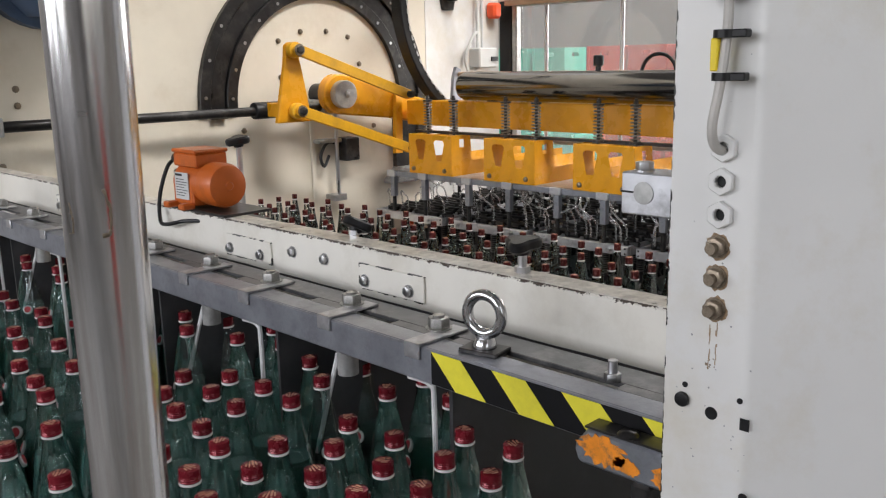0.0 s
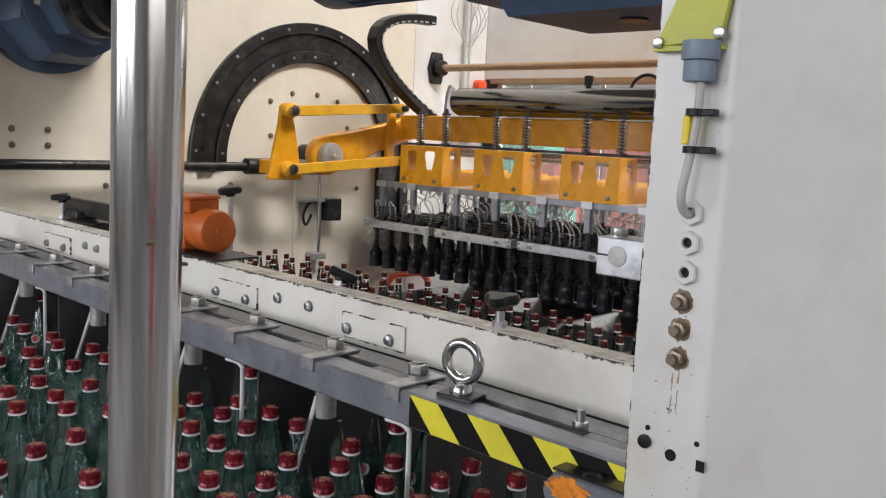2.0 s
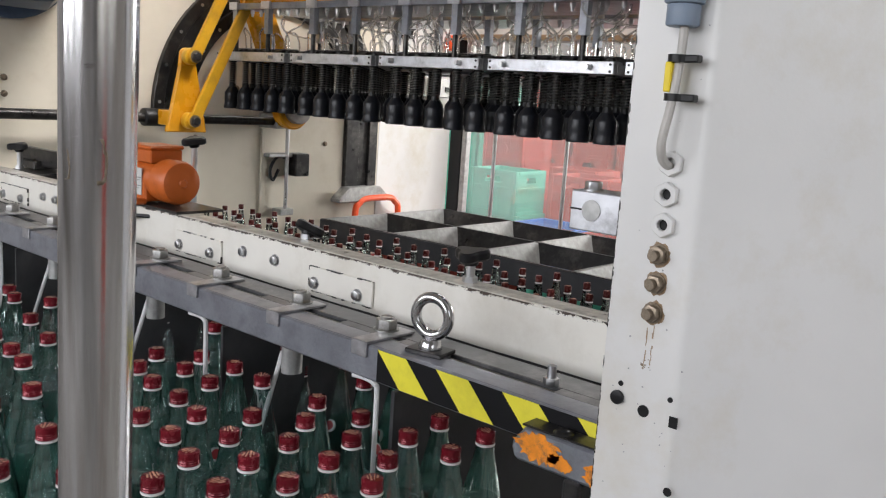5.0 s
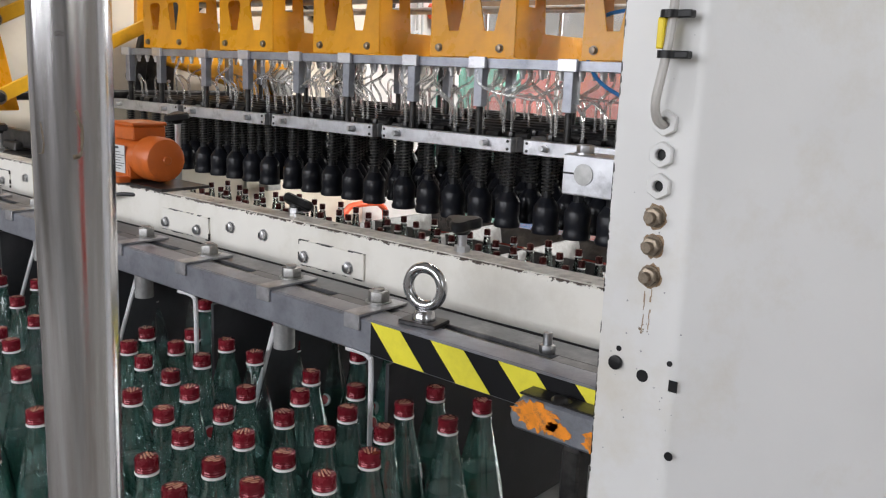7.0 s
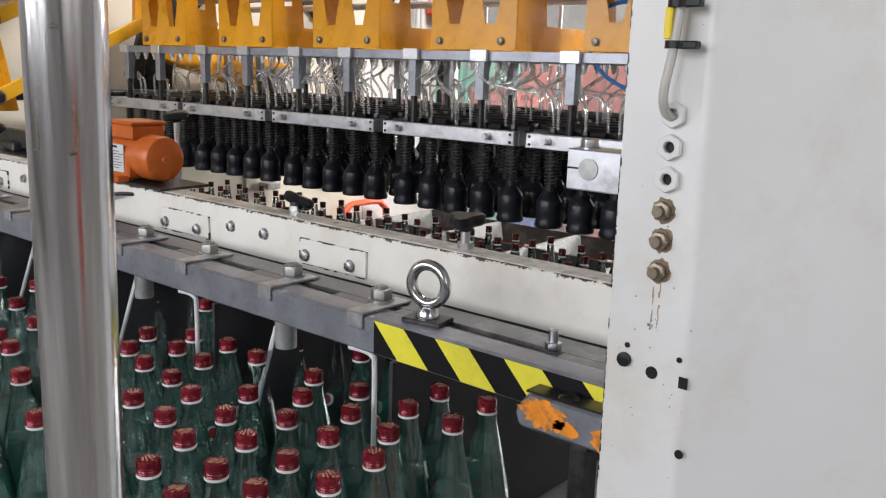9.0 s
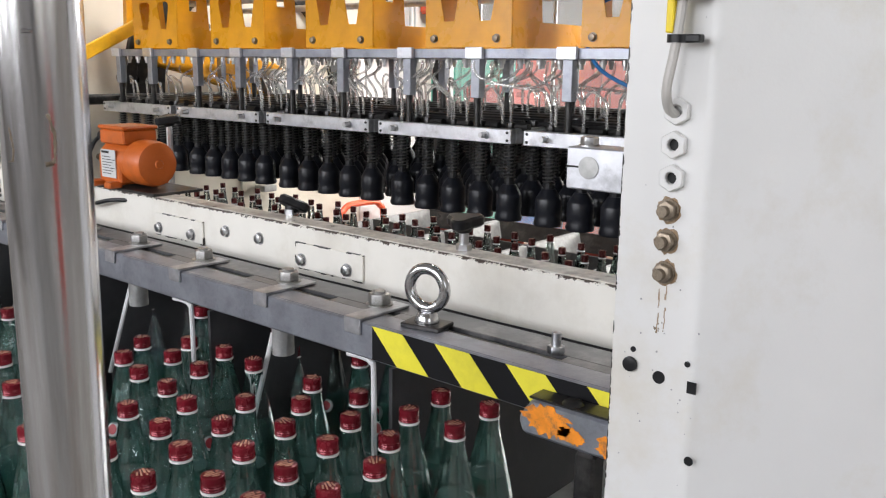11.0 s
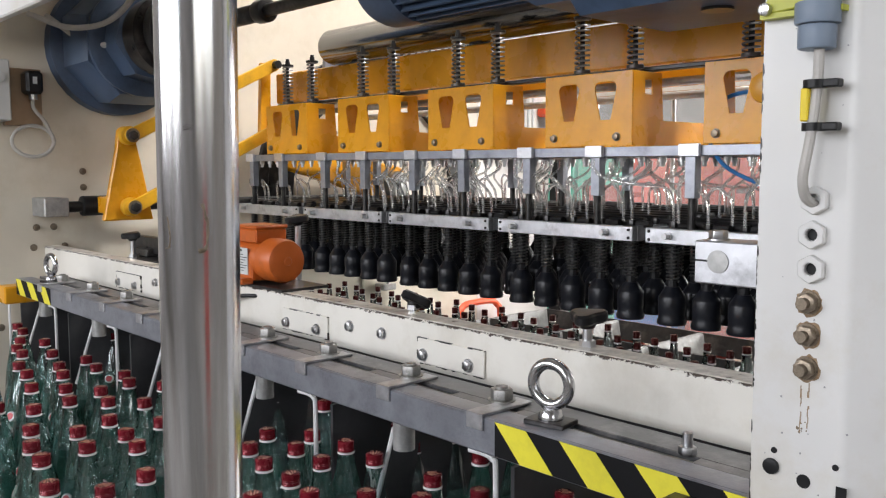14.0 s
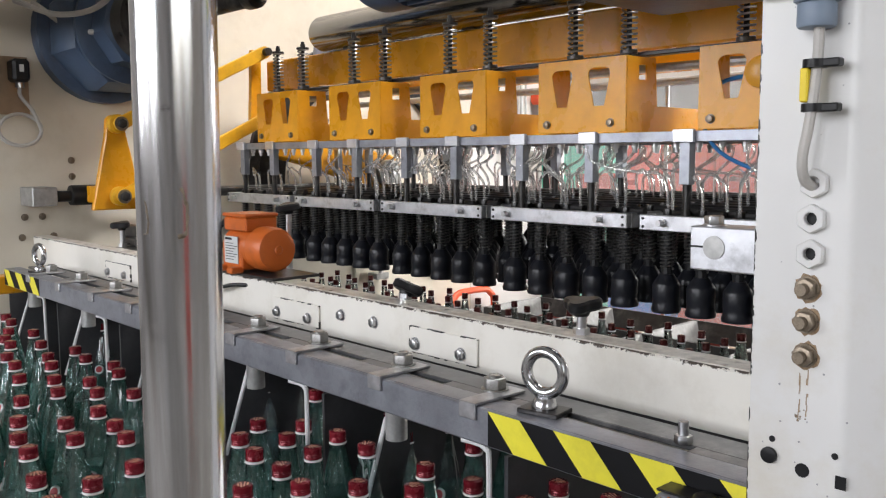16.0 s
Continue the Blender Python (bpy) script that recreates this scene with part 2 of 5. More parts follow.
def pane_glass():
    """Guard glazing: mostly clear, with a thin pale film that paints in haze."""
    m = bpy.data.materials.new("window_glass")
    m.use_nodes = True
    t = m.node_tree
    N, L = t.nodes, t.links
    clear, film, mix_ = N.new("ShaderNodeBsdfTransparent"), N.new("ShaderNodeBsdfTranslucent"), N.new("ShaderNodeMixShader")
    haze = N.new("ShaderNodeTexNoise")
    haze.inputs["Scale"].default_value, haze.inputs["Detail"].default_value = 6.0, 6.0
    amount = N.new("ShaderNodeMapRange")
    amount.inputs["To Min"].default_value, amount.inputs["To Max"].default_value = 0.03, 0.11
    L.new(haze.outputs["Fac"], amount.inputs["Value"])
    film.inputs["Color"].default_value = (0.85, 0.86, 0.86, 1)
    L.new(amount.outputs["Result"], mix_.inputs["Fac"])
    L.new(clear.outputs[0], mix_.inputs[1])
    L.new(film.outputs[0], mix_.inputs[2])
    gloss, last = N.new("ShaderNodeBsdfGlossy"), N.new("ShaderNodeMixShader")
    gloss.inputs["Roughness"].default_value = 0.05
    last.inputs["Fac"].default_value = 0.05
    L.new(mix_.outputs[0], last.inputs[1])
    L.new(gloss.outputs[0], last.inputs[2])
    L.new(last.outputs[0], N["Material Output"].inputs["Surface"])
    return m


PANE = pane_glass()


# ---- mesh helpers ----
def part(name, bm, material, parent=None, label="", smooth=True):
    """Links a bmesh as one mesh object under a thing or a part."""
    me = bpy.data.meshes.new(name)
    bmesh.ops.recalc_face_normals(bm, faces=bm.faces)
    if smooth:
        for f in bm.faces:
            f.smooth = True
        for e in bm.edges:
            if len(e.link_faces) == 2 and e.calc_face_angle(0) > 0.6:
                e.smooth = False
    bm.to_mesh(me)
    bm.free()
    me.materials.append(material)
    ob = new(name, me)
    if parent:
        ob.parent = parent
    if label:
        ob["label"] = label
    return ob


def again(ob, m, parent=None):
    """Another piece on the same mesh."""
    o = new(ob.name.split(".")[0], ob.data)
    o.parent = parent or ob.parent
    o.matrix_basis = m
    return o


def thing(name, label, category, group="", kind="", at=None):
    ob = new(name)
    ob.empty_display_size = 0.05
    if at:
        ob.matrix_basis = at
    return tagged(ob, label, category, group, kind)


def bm_new():
    return bmesh.new()


def add_box(bm, lo, hi, bevel=0.0, m=None, seg=1):
    t = bmesh.new()
    c = [(a + b) / 2 for a, b in zip(lo, hi)]
    s = [abs(b - a) for a, b in zip(lo, hi)]
    bmesh.ops.create_cube(t, size=1, matrix=Matrix.LocRotScale(c, None, s))
    if bevel:
        bmesh.ops.bevel(t, geom=t.edges[:], offset=bevel, segments=seg, affect="EDGES", profile=0.5)
    join(bm, t, m)
    return bm


def join(bm, t, m=None):
    if m is not None:
        bmesh.ops.transform(t, matrix=m, verts=t.verts)
    me = bpy.data.meshes.new("tmp")
    t.to_mesh(me)
    t.free()
    bm.from_mesh(me)
    bpy.data.meshes.remove(me)


def axis_matrix(a, b):
    a, b = Vector(a), Vector(b)
    q = (b - a).to_track_quat("Z", "Y")
    return Matrix.Translation(a) @ q.to_matrix().to_4x4(), (b - a).length


def add_cyl(bm, a, b, r, r2=None, seg=20, bevel=0.0):
    m, h = axis_matrix(a, b)
    t = bmesh.new()
    bmesh.ops.create_cone(t, cap_ends=True, segments=seg, radius1=r, radius2=r if r2 is None else r2, depth=h, matrix=Matrix.Translation((0, 0, h / 2)))
    if bevel:
        es = [e for e in t.edges if len(e.link_faces) == 2 and e.calc_face_angle(0) > 0.9]
        bmesh.ops.bevel(t, geom=es, offset=bevel, segments=2, affect="EDGES", profile=0.5)
    join(bm, t, m)
    return bm


def add_lathe(bm, profile, seg=24, m=None):
    """A turned body about z from (radius, height) pairs."""
    t = bmesh.new()
    rings = []
    for r, z in profile:
        rings.append([t.verts.new((r * math.cos(k * math.tau / seg), r * math.sin(k * math.tau / seg), z)) for k in range(seg)] if r > 1e-6 else [t.verts.new((0, 0, z))])
    for p, q in zip(rings, rings[1:]):
        for k in range(seg):
            j = (k + 1) % seg
            if len(p) == 1 and len(q) > 1:
                t.faces.new((p[0], q[j], q[k]))
            elif len(q) == 1 and len(p) > 1:
                t.faces.new((p[k], p[j], q[0]))
            elif len(p) > 1:
                t.faces.new((p[k], p[j], q[j], q[k]))
    join(bm, t, m)
    return bm


def add_sweep(bm, pts, r, seg=8, closed=False):
    """A round cable or bar along points."""
    t = bmesh.new()
    pts = [Vector(p) for p in pts]
    n = len(pts)
    rings, up = [], None
    for i, p in enumerate(pts):
        d = (pts[(i + 1) % n] - pts[i - 1]) if closed else (pts[min(i + 1, n - 1)] - pts[max(i - 1, 0)])
        d.normalize()
        if up is None:
            up = d.orthogonal().normalized()
        up = (up - d * up.dot(d)).normalized()
        side = d.cross(up)
        rings.append([t.verts.new(p + r * (math.cos(k * math.tau / seg) * up + math.sin(k * math.tau / seg) * side)) for k in range(seg)])
    pairs = list(zip(rings, rings[1:])) + ([(rings[-1], rings[0])] if closed else [])
    for p, q in pairs:
        for k in range(seg):
            j = (k + 1) % seg
            t.faces.new((p[k], p[j], q[j], q[k]))
    if not closed:
        t.faces.new(rings[0][::-1])
        t.faces.new(rings[-1])
    join(bm, t)
    return bm


def add_prism(bm, outline, thick, m=None, holes=(), bevel=0.0):
    """A plate of the given outline in xy, from z 0 to thick, with holes cut through."""
    t = bmesh.new()
    loops = [list(outline)] + [list(h) for h in holes]
    edges = []
    for lp in loops:
        vs = [t.verts.new((x, y, 0)) for x, y in lp]
        edges += [t.edges.new((vs[i], vs[(i + 1) % len(vs)])) for i in range(len(vs))]
    bmesh.ops.triangle_fill(t, use_beauty=True, use_dissolve=False, edges=edges)
    if not t.faces:
        bmesh.ops.contextual_create(t, geom=edges)
    ext = bmesh.ops.extrude_face_region(t, geom=t.faces[:])
    bmesh.ops.translate(t, vec=(0, 0, thick), verts=[g for g in ext["geom"] if isinstance(g, bmesh.types.BMVert)])
    bmesh.ops.dissolve_limit(t, angle_limit=0.02, verts=t.verts, edges=t.edges)
    bmesh.ops.recalc_face_normals(t, faces=t.faces)
    if bevel:
        es = [e for e in t.edges if len(e.link_faces) == 2 and e.calc_face_angle(0) > 0.9]
        bmesh.ops.bevel(t, geom=es, offset=bevel, segments=1, affect="EDGES")
    join(bm, t, m)
    return bm


def arc(cx, cy, r, a0, a1, n=12):
    return [(cx + r * math.cos(radians(a0 + (a1 - a0) * k / n)), cy + r * math.sin(radians(a0 + (a1 - a0) * k / n))) for k in range(n + 1)]


def smooth_path(pts, n=6):
    """Catmull-Rom through the points."""
    P = [Vector(p) for p in pts]
    P = [2 * P[0] - P[1]] + P + [2 * P[-1] - P[-2]]
    out = []
    for i in range(1, len(P) - 2):
        a, b, c, d = P[i - 1:i + 3]
        for k in range(n):
            s = k / n
            out.append(0.5 * ((2 * b) + (c - a) * s + (2 * a - 5 * b + 4 * c - d) * s * s + (3 * b - 3 * c + d - a) * s ** 3))
    out.append(P[-2])
    return out


# plates that stand across the machine: their outline is (y, z), their thickness runs along x
YZ = Matrix(((0, 0, 1, 0), (1, 0, 0, 0), (0, 1, 0, 0), (0, 0, 0, 1)))
# plates that face the front: outline (x, z), thickness runs along -y
XZ = Matrix(((1, 0, 0, 0), (0, 0, -1, 0), (0, 1, 0, 0), (0, 0, 0, 1)))


def at(x, y, z):
    return Matrix.Translation((x, y, z))


def hex_bolt(r=0.008, h=0.006, washer=0.0, stud=0.0):
    """A hexagon head along +z, with a washer under it and the end of a stud."""
    bm = bm_new()
    z = 0.0
    if washer:
        add_cyl(bm, (0, 0, 0), (0, 0, 0.0015), washer, seg=20)
        z = 0.0015
    add_cyl(bm, (0, 0, z), (0, 0, z + h), r, seg=6, bevel=0.0008)
    if stud:
        add_cyl(bm, (0, 0, z + h), (0, 0, z + h + stud), r * 0.55, seg=12)
    return bm

# ---- hall ----
def hall():
    def slab(name, lo, hi, material, label):
        ob = part(name, add_box(bm_new(), lo, hi), material, smooth=False)
        tagged(ob, label, "wall" if "wall" in name else name, kind="structure")
        return ob

    slab("floor", (-7.2, -6.2, -0.2), (7.2, 9.2, 0), CONCRETE, "stained grey concrete factory floor")
    slab("ceiling", (-7.2, -6.2, 5.6), (7.2, 9.2, 5.8), PLASTER, "pale plastered hall ceiling high above the machine")

    def pierced(name, lo, hi, holes, m, label):
        a, b, c, d = lo[0], lo[1], hi[0], hi[1]
        bm = bm_new()
        xs = sorted({a, c} | {h[0] for h in holes} | {h[2] for h in holes})
        zs = sorted({b, d} | {h[1] for h in holes} | {h[3] for h in holes})
        for x0, x1 in zip(xs, xs[1:]):
            for z0, z1 in zip(zs, zs[1:]):
                if not any(h[0] <= (x0 + x1) / 2 <= h[2] and h[1] <= (z0 + z1) / 2 <= h[3] for h in holes):
                    add_box(bm, (x0, 0, z0), (x1, 0.2, z1), m=m)
        tagged(part(name, bm, PLASTER, smooth=False), label, "wall", kind="structure")

    pierced("wall_south", (-7.2, 0), (7.2, 5.6), [(-5.5, 1.6, 2.5, 4.2)], at(0, -6.2, 0), "plastered hall wall with a wide window opening")
    pierced("wall_north", (-7.2, 0), (7.2, 5.6), [(-2, 1.5, 5, 4.5)], at(0, 9.0, 0), "plastered hall wall with a tall window opening")
    turn = Matrix.Rotation(radians(90), 4, "Z")
    pierced("wall_east", (-6, 0), (9, 5.6), [(-4.5, 1.6, 1.5, 4.2)], at(7.2, 0, 0) @ turn, "plastered hall wall with a window opening")
    pierced("wall_west", (-6, 0), (9, 5.6), [], at(-7.0, 0, 0) @ turn, "plain plastered hall wall")


hall()

CK = -1.747            # inner face of the far side panel
RING_Y, RING_Z = 1.262, 1.388


def far_panel():
    top = thing("machine_side_panel", "cream painted steel machine side panel with curved dark track", "machine panel", kind="structure")
    bm = bm_new()
    add_prism(bm, [(-0.34, 0.02), (2.309, 0.02), (2.309, 2.75), (-0.34, 2.75)], 0.09, at(CK - 0.09, 0, 0) @ YZ)
    part("panel", bm, CREAM, top, smooth=False)
    # added white sheet, stands for the cream panel where strong light falls
    part("rear_sheet", add_box(bm_new(), (CK - 0.001, 1.83, 0.72), (CK + 0.003, 2.306, 2.6), 0.001), WHITE, top, "added white sheet for the brightly lit panel behind the track")
    # the curved guide track: two flat rings and a dark channel between them
    outer, inner, chan_o, chan_i = 0.542, 0.392, 0.500, 0.435
    y0, z0 = RING_Y, RING_Z

    def half_ring(r1, r2, thick, x, foot, material, name):
        out = [(y0 - r1, z0 - foot)] + arc(y0, z0, r1, 180, 0, 40) + [(y0 + r1, z0 - 0.30), (y0 + r2, z0 - 0.30)] + arc(y0, z0, r2, 0, 180, 40) + [(y0 - r2, z0 - foot)]
        return part(name, add_prism(bm_new(), out, thick, at(x, 0, 0) @ YZ, bevel=0.002), material, track)

    track = thing("curved_track", "dark greasy steel guide track in an inverted U", "guide track")
    half_ring(outer, chan_o, 0.022, CK, 0.02, DARKSTEEL, "outer_rail")
    half_ring(chan_i, inner, 0.022, CK, 0.02, DARKSTEEL, "inner_rail")
    half_ring(chan_o - 0.001, chan_i + 0.001, 0.008, CK, 0.02, DARKSTEEL, "channel_floor")
    part("end_stop", add_box(bm_new(), (CK + 0.001, y0 - chan_o + 0.001, z0 - 0.04), (CK + 0.024, y0 - chan_i - 0.001, z0 - 0.012), 0.003), DARKSTEEL, track)
    screw = part("screw", add_cyl(bm_new(), (0, 0, 0), (0.003, 0, 0), 0.006, seg=8), STEEL, track)
    first = True
    for rr in (0.521, 0.413):
        for k in range(13):
            a = radians(4 + 172 * k / 12)
            m = at(CK + 0.022, y0 + rr * math.cos(a), z0 + rr * math.sin(a))
            if first:
                screw.matrix_basis, first = m, False
            else:
                again(screw, m)
    # straight rear leg with its flared foot
    leg = thing("track_post", "dark steel guide post with a flared foot", "guide post")
    part("post", add_box(bm_new(), (CK, y0 + 0.36, 1.086), (CK + 0.022, y0 + 0.40, 1.40), 0.002), DARKSTEEL, leg)
    part("post", add_box(bm_new(), (CK + 0.0045, y0 + 0.49, 1.086), (CK + 0.026, y0 + 0.53, 1.40), 0.002), DARKSTEEL, leg)
    part("web", add_box(bm_new(), (CK + 0.001, y0 + 0.40, 1.088), (CK + 0.010, y0 + 0.49, 1.40)), DARKSTEEL, leg)
    part("foot", add_prism(bm_new(), [(y0 + 0.30, 1.035), (y0 + 0.60, 1.035), (y0 + 0.60, 1.05), (y0 + 0.54, 1.10), (y0 + 0.36, 1.10), (y0 + 0.30, 1.05)], 0.06, at(CK, 0, 0) @ YZ, bevel=0.004), GALV, leg)
    # bolt heads over the panel
    bolt = part("bolt", hex_bolt(0.0085, 0.007, 0.0105), RUST, top)
    face = Matrix.Rotation(radians(90), 4, "Y")
    spots = [(0.123, 1.477), (0.123, 1.428), (0.232, 1.477), (0.232, 1.428), (1.071, 1.619), (1.173, 1.654), (1.295, 1.656), (1.401, 1.635), (1.074, 1.487),
             (1.455, 1.53), (-0.02, 1.31), (0.03, 1.31), (0.06, 1.25), (-0.03, 1.25), (-0.16, 1.14), (-0.13, 1.02), (0.42, 1.30), (0.62, 1.18), (0.9, 1.30), (1.52, 1.28)]
    for i, (y, z) in enumerate(spots):
        m = at(CK, y, z) @ face
        if i == 0:
            bolt.matrix_basis = m
        else:
            again(bolt, m)


far_panel()


def near_panel():
    top = thing("machine_side_panel", "white painted sheet steel side housing with bolts and cable", "machine panel", kind="structure")
    x0, x1, y0 = 0.654, 0.733, -0.22
    # front flange, rounded into the outer side which runs back
    out = [(x0, y0), (x1 - 0.012, y0)] + arc(x1 - 0.012, y0 + 0.012, 0.012, -90, -45, 5) + [(x1 + 0.42, y0 + 0.42), (x1 + 0.42, 2.3), (x0, 2.3)]
    bm = bm_new()
    add_prism(bm, out, 2.7, at(0, 0, 0.02))
    part("housing", bm, WHITE, top)

    def on(x, z):
        return at(x, y0, z) @ Matrix.Rotation(radians(90), 4, "X")

    # empty nuts above, rusty bolts below
    bm = bm_new()
    hexa = [(0.0112 * math.cos(math.tau * k / 6 + 0.52), 0.0112 * math.sin(math.tau * k / 6 + 0.52)) for k in range(6)]
    add_prism(bm, hexa, 0.006, None, [[(0.0048 * math.cos(math.tau * k / 12), 0.0048 * math.sin(math.tau * k / 12)) for k in range(12)]], bevel=0.0008)
    nut = part("nut", bm, WHITE, top, "white overpainted hexagon nut")
    nut.matrix_basis = on(0.700, 1.462)
    again(nut, on(0.699, 1.436))
    again(nut, on(0.699, 1.410))
    # black discs paint the shade inside the two lower nuts
    dark = part("bore", add_cyl(bm_new(), (0, 0, 0), (0, 0, 0.0008), 0.0048, seg=14), BLACK, top)
    dark.matrix_basis = on(0.699, 1.436)
    again(dark, on(0.699, 1.410))
    bolt = part("bolt", hex_bolt(0.0082, 0.006, 0.0092, 0.006), RUST, top, "rusty hexagon bolt with washer")
    bolt.matrix_basis = on(0.697, 1.384)
    again(bolt, on(0.697, 1.359) @ Matrix.Rotation(0.4, 4, "Z"))
    again(bolt, on(0.697, 1.333) @ Matrix.Rotation(0.2, 4, "Z"))
    # flat black pieces on the flange, painted shade of its small openings
    for x, z, r in ((0.698, 1.244, 0.0055), (0.722, 1.261, 0.0025), (0.6735, 1.263, 0.0025), (0.729, 1.179, 0.004), (0.689, 1.386, 0.001)):
        part("hole", add_cyl(bm_new(), (0, 0, 0), (0, 0, 0.0007), r, seg=14), BLACK, top).matrix_basis = on(x, z)
    part("plug", add_cyl(bm_new(), (0, 0, 0), (0, 0, 0.004), 0.0065, seg=14, bevel=0.001), BLACK, top).matrix_basis = on(0.672, 1.250)
    part("hole", add_box(bm_new(), (-0.004, -0.005, 0), (0.004, 0.005, 0.0007)), BLACK, top).matrix_basis = on(0.727, 1.242)
    rng = random.Random(31)
    for z in (1.384, 1.359, 1.333):
        ring = [((0.0098 + rng.uniform(-0.0006, 0.0022)) * math.cos(math.tau * k / 22), (0.0098 + rng.uniform(-0.0006, 0.0022)) * math.sin(math.tau * k / 22)) for k in range(22)]
        part("rust_ring", add_prism(bm_new(), ring, 0.0003), RUSTRUN, top, "rust stain").matrix_basis = on(0.6972, z)
    # rust that ran down from the lowest bolt
    rng = random.Random(8)
    for dx in (-0.003, 0.0028):
        z = 1.322
        while z > 1.288:
            ln = rng.uniform(0.002, 0.007)
            if rng.random() < 0.75:
                w = rng.uniform(0.0003, 0.0008)
                part("rust_run", add_box(bm_new(), (-w, -ln, 0), (w, 0, 0.0003)), RUSTRUN, top).matrix_basis = on(0.6965 + dx + rng.uniform(-0.0004, 0.0004), z)
            z -= ln
    for k in range(10):
        w = rng.uniform(0.0004, 0.0014)
        part("rust_spot", add_lathe(bm_new(), [(0, 0.0003), (w, 0.0002), (w * 1.1, 0)], 6), RUST, top).matrix_basis = on(0.6955 + rng.uniform(-0.006, 0.006), 1.287 + rng.uniform(-0.006, 0.004))
    for k in range(26):
        w = rng.uniform(0.0003, 0.0009)
        part("paint_nick", add_lathe(bm_new(), [(0, 0.0003), (w, 0.0002), (w * 1.1, 0)], 6), SCRATCH, top).matrix_basis = on(rng.uniform(0.658, 0.730), rng.choice((rng.uniform(1.15, 1.30), rng.uniform(1.2, 1.6))))
    # ragged paint edge along the inner side
    rng = random.Random(4)
    bm = bm_new()
    z = 1.05
    while z < 1.75:
        h = rng.uniform(0.002, 0.012)
        if rng.random() < 0.6:
            w = rng.uniform(0.0003, 0.0013)
            add_prism(bm, [(x0 - 0.0003, z), (x0 + w, z + h * 0.3), (x0 + w * 0.6, z + h * 0.8), (x0 - 0.0003, z + h)], 0.0004, at(0, y0, 0) @ XZ)
        z += h
    part("paint_chip", bm, DARKSTEEL, top)
    # scratches on the outer side
    side = Matrix.Translation((x1, y0 + 0.012, 0)) @ Matrix.Rotation(radians(45), 4, "Z") @ Matrix.Rotation(radians(90), 4, "X")
    for a, b, z0, z1, w in ((0.030, 0.088, 1.432, 1.407, 0.0009), (0.04, 0.055, 1.295, 1.285, 0.003), (0.045, 0.052, 1.270, 1.262, 0.0007), (0.02, 0.022, 1.46, 1.43, 0.0005), (0.03, 0.10, 1.372, 1.366, 0.0004), (0.06, 0.075, 1.315, 1.300, 0.0016), (0.05, 0.053, 1.24, 1.20, 0.0006), (0.12, 0.16, 1.345, 1.352, 0.0005), (0.015, 0.016, 1.58, 1.54, 0.0007)):
        bm = bm_new()
        add_sweep(bm, [(a + (b - a) * k / 6, z0 + (z1 - z0) * (k / 6) ** 0.7, 0.0002) for k in range(7)], w * 0.5, 4)
        part("scratch", bm, SCRATCH, top).matrix_basis = side
    # cable with its gland, ties and marker
    cable = thing("sensor_cable", "grey cable with yellow marker sleeve and black ties", "cable")
    part("sheath", add_sweep(bm_new(), smooth_path([(0.703, y0 - 0.014, 1.60), (0.704, y0 - 0.014, 1.56), (0.703, y0 - 0.016, 1.53), (0.702, y0 - 0.020, 1.505), (0.699, y0 - 0.022, 1.480), (0.6975, y0 - 0.014, 1.465), (0.699, y0 - 0.002, 1.459)]), 0.0039, 10), GREYCABLE, cable)
    for z in (1.547, 1.516):
        bm = bm_new()
        add_cyl(bm, (0.7025, y0 - 0.015, z - 0.003), (0.7025, y0 - 0.015, z + 0.003), 0.0085, seg=12)
        add_box(bm, (0.709, y0 - 0.019, z - 0.003), (0.721, y0 - 0.010, z + 0.003), 0.001)
        part("cable_tie", bm, BLACK, cable)
    part("marker_sleeve", add_box(bm_new(), (0.6945, y0 - 0.022, 1.520), (0.7005, y0 - 0.010, 1.544), 0.001), SIGNY, cable)
    gland = part("gland", add_cyl(bm_new(), (0.701, y0 - 0.012, 1.572), (0.701, y0 - 0.012, 1.590), 0.0135, seg=12, bevel=0.002), GLANDBLUE, cable, "blue-grey plastic cable gland")
    add = add_cyl(bm_new(), (0.701, y0 - 0.012, 1.590), (0.701, y0 - 0.012, 1.606), 0.016, seg=12, bevel=0.001)
    part("gland_nut", add, GLANDBLUE, cable)
    # bracket over the gland
    br = thing("motor_bracket", "yellow-green painted steel bracket with screws", "bracket")
    part("plate", add_prism(bm_new(), [(0.655, 1.602), (0.716, 1.607), (0.728, 1.68), (0.69, 1.68)], 0.006, at(0, y0 - 0.004, 0) @ XZ, bevel=0.001), GREENY, br)
    part("lip", add_box(bm_new(), (0.655, y0 - 0.010, 1.599), (0.718, y0 + 0.05, 1.603)), GREENY, br)
    for x, z in ((0.660, 1.606), (0.716, 1.612)):
        part("screw", add_cyl(bm_new(), (x, y0 - 0.015, z), (x, y0 - 0.009, z), 0.005, seg=10, bevel=0.001), STEEL, br)


near_panel()


